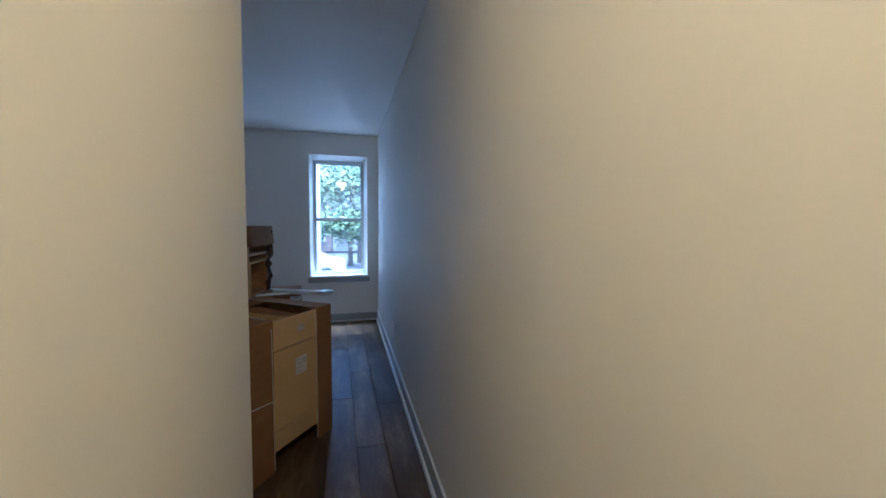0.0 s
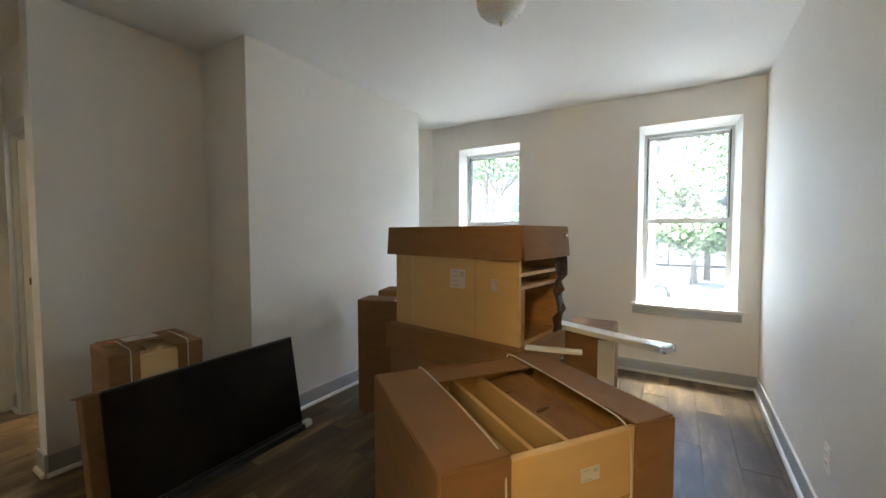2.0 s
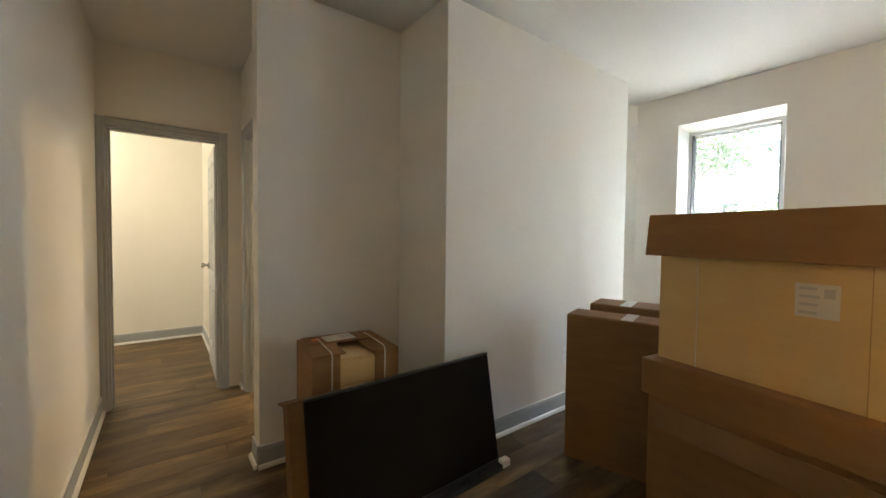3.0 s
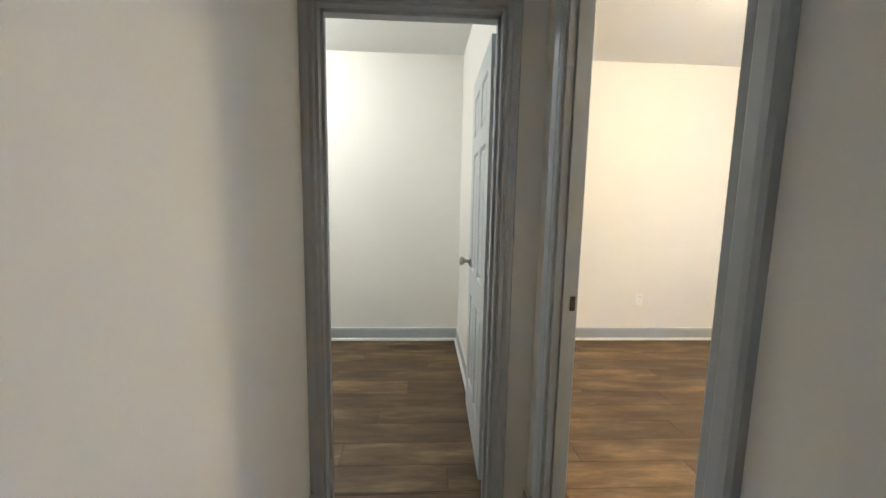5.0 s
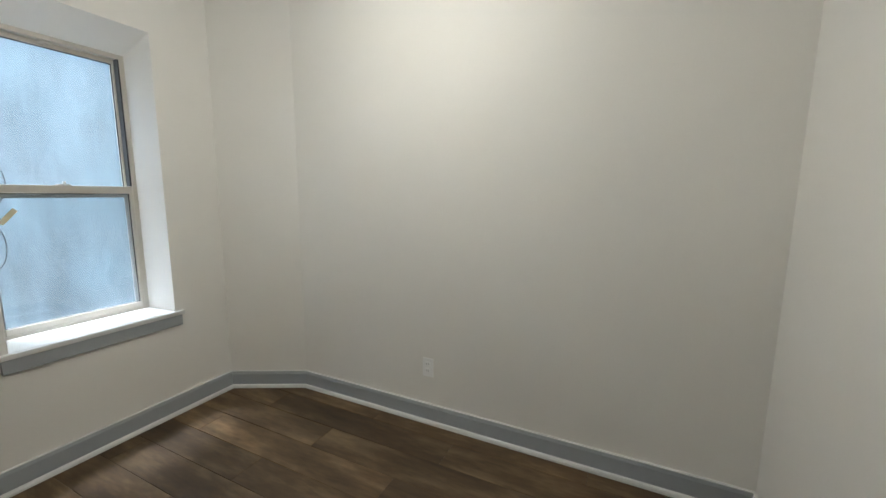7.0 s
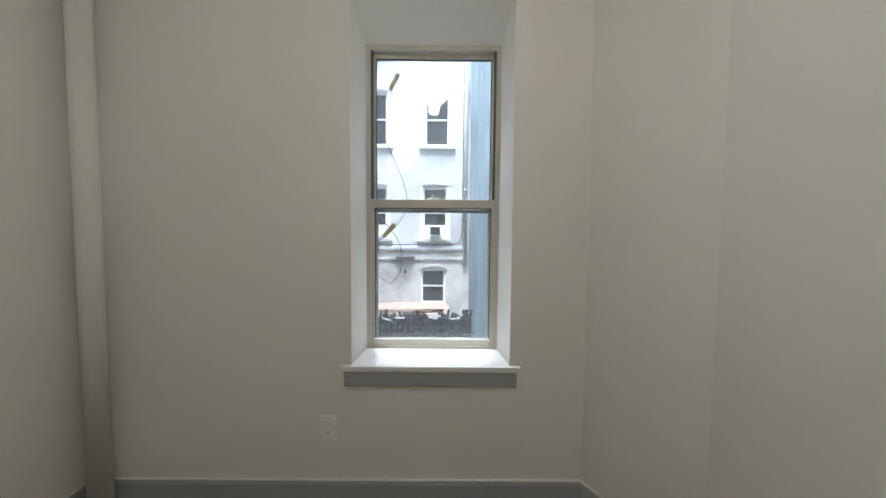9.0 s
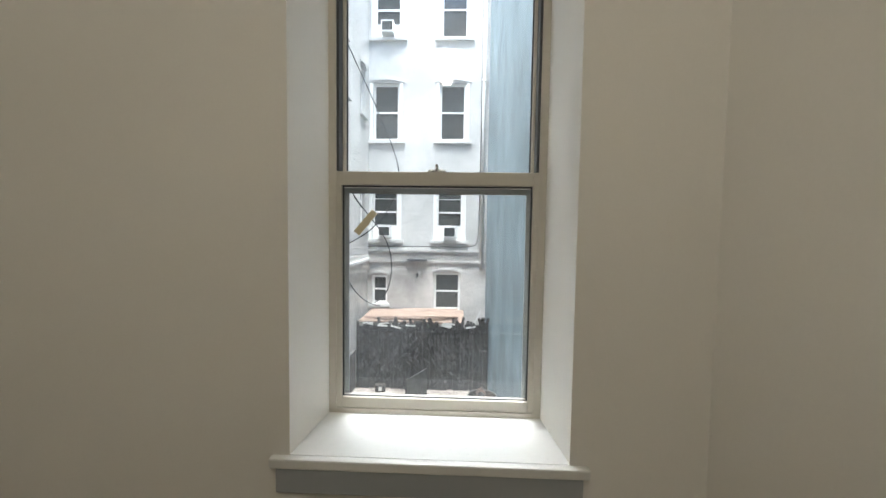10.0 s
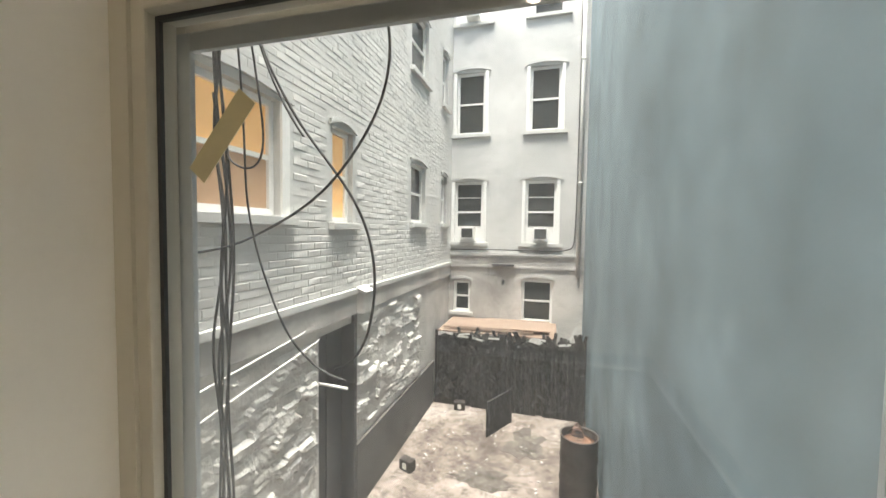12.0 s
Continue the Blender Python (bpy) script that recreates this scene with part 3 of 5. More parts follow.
dome_light(-0.98, 3.54, FROST, BRASS, "unlit frosted glass ceiling light with a brass pan", 0.86)
dome_light(*LAMP2, LIT, BRASS, "lit frosted glass bowl ceiling light")
dome_light(0.03, -0.06, LITW, BRASS, "warm lit frosted glass bowl ceiling light")
dome_light(-4.7, 3.9, LITW, BRASS, "warm lit frosted glass bowl ceiling light")
_pipe = thing("riser_pipe", pose(R2_E - 0.10, R2_S + 0.075, 0), "cream painted vertical heating riser pipe in the corner", "pipe")
part("tube", lathe([(0.045, 0.0), (0.045, H)], 24), WALL, _pipe)
part("collar", lathe([(0.046, 0.0), (0.072, 0.0), (0.068, 0.012), (0.046, 0.016)], 24), WALL, _pipe)


# ---- packed furniture in the front room ----
def label_sheet(parent, m, w, h, rows=4):
    s = part("paper_label", moved(box(-w / 2, w / 2, -0.002, 0, -h / 2, h / 2), m), LABEL, parent, "white printed paper label")
    for i in range(rows):
        z = h * (0.36 - 0.72 * i / max(1, rows - 1))
        x1 = w * (0.0 + 0.1 * ((i * 37) % 10) / 10)
        part("print", moved(box(-w * 0.4, x1, -0.0032, -0.0022, z - h * 0.04, z + h * 0.04), m), INK, s, "dark unreadable print bar")
    part("print", moved(box(w * 0.16, w * 0.40, -0.0032, -0.0022, h * 0.1, h * 0.38), m), INK, s)
    return s


def front_carton():
    """Cabinet half wrapped in card: front along +x, depth along +y, seen from -y."""
    w, d, h = 0.645, 0.556, 0.838
    r = thing("wrapped_cabinet", pose(-0.540, 2.193, 0, 0, 0, 53.8), "pale wooden cabinet wrapped in brown cardboard and tied with white twine", "cabinet")
    c = 0.008
    # birch carcass inside the card
    part("side_panel", box(0.03, 0.048, 0.02, d - 0.02, 0.03, h - 0.012), PLY, r)
    part("side_panel", box(w - 0.048, w - 0.03, 0.02, d - 0.02, 0.03, h - 0.012), PLY, r)
    part("back_panel", box(0.048, w - 0.048, d - 0.036, d - 0.02, 0.03, h - 0.012), PLY, r)
    part("bottom_panel", box(0.048, w - 0.048, 0.02, d - 0.036, 0.50, 0.52), PLY, r)
    part("inner_back", box(0.048, w - 0.048, 0.30, 0.31, 0.30, 0.5), PLY, r)
    for x in (0.245, 0.345):
        part("divider", box(x, x + 0.014, 0.024, d - 0.04, 0.52, h - 0.03, bevel=0.002), BIRCH, r, "pale wooden divider")
    # loose knotty board lying beside the dividers, under clear film
    part("knotty_board", moved(box(0, 0.165, 0, d - 0.09, 0, 0.014, bevel=0.003), pose(0.365, 0.034, h - 0.115, 4, -14)), KNOTTY, r, "glossy knotty pine board")
    for kx, ky, kr in ((0.445, 0.26, 0.015), (0.415, 0.40, 0.009)):
        part("knot", moved(lathe([(kr, 0.0), (kr * 0.9, 0.0012), (0.0, 0.0014)], 14), pose(kx, ky, h - 0.115 + 0.0145 + 0.249 * (kx - 0.365) + 0.07 * (ky - 0.034), 4, -14) @ Matrix.Diagonal((1.6, 0.7, 1, 1))), KNOT, r, "dark brown knot")
    part("loose_rail", moved(box(0, 0.05, 0, d - 0.08, 0, 0.016, bevel=0.002), pose(0.262, 0.03, h - 0.150, 2, 16)), PLY, r)
    part("loose_rail", moved(box(0, 0.06, 0, d - 0.08, 0, 0.016, bevel=0.002), pose(0.172, 0.03, h - 0.125, 1, -10)), PLY, r)
    part("drawer_front", box(0.145, 0.560, -0.004, 0.018, 0.665, h - 0.010, bevel=0.004), BIRCH, r, "pale birch drawer front")
    part("door_front", box(0.145, 0.560, -0.002, 0.018, 0.215, 0.657, bevel=0.004), BIRCH, r, "pale birch cabinet front")
    part("toe_rail", box(0.145, 0.560, -0.004, 0.018, 0.105, 0.208, bevel=0.004), BIRCH, r)
    # card
    part("card_side", box(-0.003, 0.005, -0.003, d, 0, h, bevel=0.002), CARD, r, "brown cardboard side")
    part("card_corner", box(0.005, 0.162, -0.010, -0.002, 0, h, bevel=0.002), CARD, r, "folded brown cardboard corner")
    part("card_corner", box(0.515, w, -0.012, -0.004, 0, h - 0.004, bevel=0.002), CARD, r, "folded brown cardboard corner")
    part("card_side", box(w - 0.004, w + 0.004, -0.012, d, 0, h - 0.004, bevel=0.002), CARD, r)
    part("card_back", box(0.005, w - 0.004, d - 0.008, d, 0, h, bevel=0.002), CARD, r)
    part("top_flap", moved(box(0, 0.165, -0.002, d - 0.005, 0, 0.006, bevel=0.002), pose(0, 0, h - 0.002)), CARD, r, "brown cardboard top flap")
    part("top_flap", moved(box(0.518, w, -0.008, d - 0.005, 0, 0.006, bevel=0.002), pose(0, 0, h - 0.003)), CARD, r)
    part("top_flap", moved(box(0.0, w - 0.03, d - 0.125, d + 0.004, 0, 0.006, bevel=0.002), pose(0, 0, h + 0.006, -2)), CARD, r)
    for x in (0.150, 0.500):
        z = h + 0.008
        tube("twine", [(x, d + 0.006, 0.05), (x, d + 0.006, h), (x, d + 0.002, z + 0.008), (x, d - 0.12, z + 0.010), (x + 0.01, d * 0.5, z), (x, 0.03, z), (x, -0.016, h - 0.004), (x - 0.01, -0.018, 0.6), (x + 0.004, -0.016, 0.3), (x, -0.015, 0.02)], 0.0025, TWINE, r, "white packing twine")
    tube("twine", [(-0.008, d, 0.42), (-0.009, d * 0.5, 0.40), (-0.010, 0.0, 0.415), (0.0, -0.016, 0.415), (0.10, -0.016, 0.41), (0.16, -0.016, 0.40)], 0.003, TWINE, r)
    label_sheet(r, pose(0.375, -0.0045, 0.53), 0.09, 0.10)
    label_sheet(r, pose(0.375, -0.006, 0.75), 0.055, 0.032, 2)
    return r


front_carton()


def cabinet_stack():
    """Two wrapped cabinets, one on the other. Local x runs along the long side."""
    ang = -9.3
    w, d = 0.80, 0.42
    low = thing("boxed_cabinet", pose(-1.478, 3.200, 0, 0, 0, ang) @ Matrix.Scale(0.953, 4), "brown cardboard carton with a folded lid carrying a cabinet", "carton")
    part("carton", box(0, w + 0.02, 0, d + 0.04, 0, 0.74, bevel=0.006), CARD, low)
    part("lid", box(-0.018, w + 0.038, -0.018, d + 0.058, 0.72, 0.855, bevel=0.006), CARD, low, "deep brown cardboard lid")
    part("inner_flap", box(0.03, w - 0.05, -0.006, 0.0, 0.60, 0.695, bevel=0.002), CARDD, low)
    up = thing("open_cabinet", pose(-1.466, 3.241, 0.815, 0, 0, ang) @ Matrix.Scale(0.953, 4), "pale wooden open-sided cabinet under a brown cardboard cap", "cabinet")
    h = 0.545
    part("front_panel", box(0, w, 0, 0.018, 0, h - 0.02, bevel=0.003), BIRCH, up, "pale birch back panel")
    part("rear_panel", box(0, w, d - 0.018, d, 0, h - 0.02, bevel=0.003), PLY, up)
    part("end_panel", box(0, 0.018, 0.018, d - 0.018, 0, h - 0.02), BIRCH, up)
    part("top_panel", box(0.018, w - 0.001, 0.018, d - 0.018, h - 0.04, h - 0.02), PLY, up)
    part("bottom_panel", box(0.018, w - 0.001, 0.018, d - 0.018, 0, 0.02), PLY, up)
    part("mid_panel", box(0.34, 0.358, 0.018, d - 0.018, 0.02, h - 0.04), PLY, up)
    for z in (0.255, 0.315):
        part("shelf", box(0.358, w - 0.004, 0.018, d - 0.018, z, z + 0.016, bevel=0.002), BIRCH, up)
    part("shelf_edge", box(w - 0.10, w, 0.0185, 0.05, 0.02, 0.255), PLY, up)
    part("seam_strip", box(w - 0.24, w - 0.238, -0.0015, 0.0, 0, h - 0.03), PLY, up)
    # cap: four hanging card flaps and a top
    t = 0.005
    cz0, cz1 = h - 0.155, h
    part("cap_top", box(-0.03, w + 0.03, -0.03, d + 0.03, cz1 - 0.008, cz1, bevel=0.003), CARD, up, "brown cardboard cap")
    part("cap_flap", moved(box(-0.03, w + 0.03, 0, t, -0.15, 0, bevel=0.002), pose(0, -0.030, cz1 - 0.004, -4)), CARD, up, "brown cardboard cap flap")
    part("cap_flap", moved(box(-0.03, w + 0.03, 0, t, -0.15, 0, bevel=0.002), pose(0, d + 0.028, cz1 - 0.004, 3)), CARD, up)
    part("cap_flap", moved(box(0, t, -0.03, d + 0.03, -0.15, 0, bevel=0.002), pose(w + 0.026, 0, cz1 - 0.004, 0, -5)), CARD, up)
    part("cap_flap", moved(box(0, t, -0.03, d + 0.03, -0.15, 0, bevel=0.002), pose(-0.031, 0, cz1 - 0.004, 0, 5)), CARD, up)
    bm = bmesh.new()
    random.seed(4)
    cols, rows = 5, 14
    grid = [[bm.verts.new((w + 0.006 + random.uniform(0, 0.035), d - 0.10 + 0.028 * i + random.uniform(-0.006, 0.006), 0.01 + (h - 0.05) * k / rows)) for k in range(rows + 1)] for i in range(cols)]
    for i in range(cols - 1):
        for k in range(rows):
            bm.faces.new((grid[i][k], grid[i + 1][k], grid[i + 1][k + 1], grid[i][k + 1]))
    bmesh.ops.solidify(bm, geom=bm.faces[:], thickness=0.002)
    part("plastic_wrap", bm, FILM, up, "crumpled glossy brown packing film")
    label_sheet(up, pose(0.455, -0.001, 0.285), 0.095, 0.095)
    label_sheet(up, pose(0.67, -0.001, 0.27), 0.032, 0.055, 2)
    tube("twine", [(0.14, -0.004, 0.0), (0.14, -0.004, 0.2), (0.14, -0.006, 0.385)], 0.0013, TWINE, up)


cabinet_stack()


def carton(m, w, d, h, label, tapes=1, flap=False, group="cartons"):
    r = thing("cardboard_carton", m, label, "carton", group)
    part("carton", box(0, w, 0, d, 0, h - 0.004, bevel=0.006), CARD, r)
    part("flap", box(0.004, w - 0.004, 0.004, d * 0.497, h - 0.004, h, bevel=0.0015), CARD, r, "closed cardboard flap")
    part("flap", box(0.004, w - 0.004, d * 0.503, d - 0.004, h - 0.004, h, bevel=0.0015), CARD, r)
    for i in range(tapes):
        x = w * (i + 0.7) / (tapes + 0.4)
        part("paper_tape", box(x - 0.03, x + 0.03, 0.0, d, h, h + 0.0012), LABEL, r, "pale packing tape")
    return r


carton(pose(-2.124, 3.616, 0, 0, 0, 17), 0.62, 0.20, 0.819, "tall brown cardboard carton standing by the wall", 1)
carton(pose(-2.12, 3.84, 0, 0, 0, 17), 0.66, 0.24, 0.857, "tall brown cardboard carton standing behind another", 2)
_q = carton(pose(-0.742, 4.00, 0, 0, 0, 2), 0.285, 0.34, 0.712, "narrow brown cardboard carton with torn top", 0)
part("foam_edge", box(0.20, 0.292, -0.004, 0.02, 0.06, 0.66, bevel=0.003), FOAM, _q, "grey foam strip down the edge")
_p = thing("packing_board", pose(-0.17, 3.80, 0.7125, 0, 0, 157), "long white foam-wrapped board lying across the cartons", "board")
part("board", box(0, 1.0, 0.0, 0.10, 0, 0.03, bevel=0.004), FOAM, _p)
part("wrap_end", box(-0.03, 0.08, -0.004, 0.104, 0.001, 0.034, bevel=0.006), WRAP, _p, "crumpled clear plastic end")
_g = thing("foam_strip", pose(-0.60, 3.02, 0.852, 0, 0, 12), "short white foam strip lying on the cardboard flap", "foam")
part("strip", box(-0.05, 0.16, -0.02, 0.02, 0, 0.012, bevel=0.003), FOAM, _g)


def small_wrapped_unit():
    r = thing("wrapped_drawer_unit", pose(-2.468, 2.290, 0, 0, 0, 85), "small pale drawer unit bound in cardboard with shipping label", "cabinet")
    w, d, h = 0.41, 0.335, 0.718
    part("body", box(0.012, w - 0.012, 0.012, d - 0.012, 0.02, h - 0.03, bevel=0.004), BIRCH, r, "pale birch body")
    part("drawer_front", box(0.10, w - 0.10, 0.002, 0.014, h - 0.15, h - 0.04, bevel=0.003), BIRCH, r)
    part("drawer_front", box(0.10, w - 0.10, 0.002, 0.014, h - 0.42, h - 0.158, bevel=0.003), BIRCH, r)
    for x0, x1 in ((0, 0.125), (w - 0.12, w)):
        part("card_sleeve", box(x0, x1, -0.004, d, 0, h - 0.01, bevel=0.004), CARD, r, "brown cardboard corner sleeve")
    part("card_back", box(0.12, w - 0.12, d - 0.02, d, 0, h - 0.01), CARD, r)
    for x0, x1, tz in ((0.0, 0.15, -2), (w - 0.14, w, 2)):
        part("top_flap", moved(box(x0, x1, -0.004, d, 0, 0.006, bevel=0.002), pose(0, 0, h - 0.008, 0, tz * 0.5)), CARD, r)
    part("top_flap", moved(box(0.02, w - 0.02, d - 0.15, d + 0.004, 0, 0.005, bevel=0.002), pose(0, 0, h - 0.0015)), CARD, r)
    part("paper_label", moved(box(0, 0.15, 0, 0.105, 0, 0.0015), pose(0.12, d - 0.135, h + 0.0042, 0, 0, 4)), LABEL, r, "white shipping label")
    part("print", moved(box(0.08, 0.11, 0.02, 0.08, 0.0015, 0.0022), pose(0.12, d - 0.135, h + 0.0042, 0, 0, 4)), INK, r)
    part("print", moved(box(0.12, 0.14, 0.03, 0.09, 0.0015, 0.0022), pose(0.12, d - 0.135, h + 0.0042, 0, 0, 4)), INK, r)
    part("sticker", moved(lathe([(0.022, 0), (0.022, 0.0015), (0, 0.0015)], 20), pose(0.078, d - 0.075, h + 0.0042)), ORANGE, r, "round orange sticker")
    for x in (0.085, w - 0.075):
        tube("twine", [(x, d + 0.006, 0.3), (x, d + 0.006, h), (x, d * 0.75, h + 0.012), (x, d * 0.4, h + 0.009), (x, 0.04, h + 0.009), (x, -0.012, h + 0.008), (x, -0.012, h - 0.02), (x, -0.009, h - 0.2), (x, -0.009, 0.1)], 0.003, TWINE, r)


small_wrapped_unit()


def leaning_panel():
    """Black panel leaning back against a carton slab."""
    L = 1.02
    lean = math.degrees(math.atan2(0.105, 0.60))
    r = thing("black_panel", pose(-2.225, 2.222, 0.022, 0, 0, 92.5), "large black flat panel with a bottom rail, leaning on boxes", "panel")
    m = pose(0, 0, 0, -lean)
    part("panel", moved(box(0.0, L, 0.0, 0.028, 0.015, 0.578, bevel=0.006), m), BLACKP, r, "matt black panel face")
    part("rim", moved(box(0.0, L, -0.003, 0.030, 0.578, 0.587, bevel=0.003), m), BLACKR, r)
    part("foot_rail", moved(box(-0.01, L + 0.02, -0.045, 0.05, -0.022, 0.012, bevel=0.006), pose(0, 0, 0)), BLACKR, r, "glossy black bottom rail")
    part("rail_lip", moved(box(-0.01, L + 0.02, -0.012, -0.004, 0.012, 0.03, bevel=0.002), pose(0, 0, 0)), BLACKR, r)
    part("end_tape", box(L - 0.02, L + 0.035, -0.05, -0.01, -0.01, 0.03, bevel=0.006), FOAM, r, "torn piece of white tape")
    s = thing("cardboard_slab", pose(-2.285, 2.20, 0, 0, 0, 92.5), "flat brown carton leaning behind the black panel", "carton", "cartons")
    part("slab", moved(box(-0.03, 0.22, 0.0, 0.07, 0.012, 0.560, bevel=0.005), pose(0, 0, 0.02, -lean)), CARD, s)
    part("torn_flap", moved(box(-0.05, 0.03, 0.0, 0.06, 0.560, 0.566), pose(0, 0, 0.02, -lean)), CARD, s)


leaning_panel()


# ---- yard behind the house ----
YE, YW, YF, YG = -3.244, -6.232, -9.5, -2.38
yard = structure("ground_yard", box(YW - 0.1, YE + 0.1, YF - 0.1, -1.115, YG - 0.2, YG), CONC, "worn stained concrete yard floor", "ground")
random.seed(11)


def blot(name, x, y, rx, ry, material, z, label):
    n = 22
    pts = []
    for i in range(n):
        a = 2 * math.pi * i / n
        k = 1 + random.uniform(-0.45, 0.30)
        pts.append((x + rx * k * math.cos(a), y + ry * k * math.sin(a)))
    return structure(name, prism(pts, z, z + 0.004), material, label, "ground stain")


blot("ground_stain_1", -5.2, -7.1, 0.36, 0.45, STAIN, YG, "dark damp patch on the concrete")
blot("ground_stain_3", -4.6, -6.0, 0.5, 0.22, STAIN, YG + 0.0005, "dirty patch on the concrete")
_d = bmesh.new()
for _i in range(130):
    _x, _y, _s = random.uniform(-6.1, -3.4), random.gauss(-6.7, 0.9), random.uniform(0.006, 0.026)
    moved_box = box(-_s, _s, -_s * 0.6, _s * 0.6, 0, _s * 0.4)
    moved(moved_box, pose(_x, _y, YG, random.uniform(-12, 12), 0, random.uniform(0, 180)))
    _me = bpy.data.meshes.new("tmp")
    moved_box.to_mesh(_me)
    moved_box.free()
    _d.from_mesh(_me)
    bpy.data.meshes.remove(_me)
tagged(part("debris", _d, CHIPS), "scattered pale plaster chips and litter on the concrete", "debris", "", "stuff")

# own rear wall and the two party walls
# Wall tops above the view are heightened to block sky light from the yard.
structure("wall_rear_upper", box(YW - 0.2, 0.6, -1.115, -0.90, H + 0.30, 11.6), FACADE, "unseen rear house wall above the window, added height to shade the yard", "wall")
structure("wall_rear_lower", box(YW - 0.2, YE + 0.2, -1.115, -0.90, YG - 0.1, -0.02), FACADE, "plain rear house wall below the window", "wall")
structure("wall_rear_side", box(R2_E + 0.12, YE + 0.2, -1.115, -1.0, -0.02, H + 0.3), FACADE, "plain rear house wall beside the window", "wall")
structure("wall_yard_west", box(YW - 0.25, YW, YF - 0.3, -1.115, YG - 0.1, 11.6), BLUEW, "tall blank blue-grey stucco party wall with stains", "wall")
# openings in the east wall: y from, y to, foot, head, lit
EAST_WINS = [(-3.58, -2.72, 1.27, 2.25, 2), (-4.84, -4.40, 1.24, 2.27, 1), (-7.56, -6.80, 1.30, 2.32, 0), (-9.08, -8.65, 1.33, 2.36, 0),
             (-7.68, -6.78, 3.87, 4.95, 0), (-9.10, -8.65, 3.87, 4.95, 0), (-4.9, -4.1, 3.87, 4.95, 0)]
wall("wall_yard_east", "y", YF, -1.115, YE, YE + 0.30, sorted((a, b, c, e) for a, b, c, e, _ in EAST_WINS[:4]), 0.42, 3.0, FACADE, "white painted brick house wall along the yard")
wall("wall_yard_east_upper", "y", YF, -1.115, YE, YE + 0.30, sorted((a, b, c, e) for a, b, c, e, _ in EAST_WINS[4:]), 3.0, 11.9, FACADE, "white painted brick house wall along the yard")
_ny = (-4.94, -4.19)
wall("wall_yard_stone", "y", YF, -1.115, YE + 0.03, YE + 0.30, [(*_ny, YG, 0.03)], YG - 0.1, 0.42, STONEW, "rough white painted stone basement wall")
structure("wall_yard_stone_back", box(YE + 0.30, YE + 0.34, YF, -1.115, YG, 11.9), FACADE, "inner face of the neighbouring house wall", "wall")
structure("trim_ledge", box(YE - 0.045, YE + 0.03, YF, -1.13, 0.38, 0.45, bevel=0.008), FACADE, "painted stone ledge along the wall", "ledge")
structure("trim_ledge_low", box(YE - 0.02, YE + 0.03, YF, -1.13, 0.14, 0.38), LOWER, "weathered band under the ledge", "ledge")
structure("trim_plinth", box(YE - 0.02, YE + 0.03, YF + 1.3, _ny[0], YG, -1.52), DARKB, "dark grey painted plinth", "plinth")
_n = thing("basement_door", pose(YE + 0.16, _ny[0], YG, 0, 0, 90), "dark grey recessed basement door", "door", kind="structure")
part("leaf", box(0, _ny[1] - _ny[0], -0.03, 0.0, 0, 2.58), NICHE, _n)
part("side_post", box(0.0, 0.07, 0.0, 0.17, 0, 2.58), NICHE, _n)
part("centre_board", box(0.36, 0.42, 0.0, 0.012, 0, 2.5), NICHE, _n)


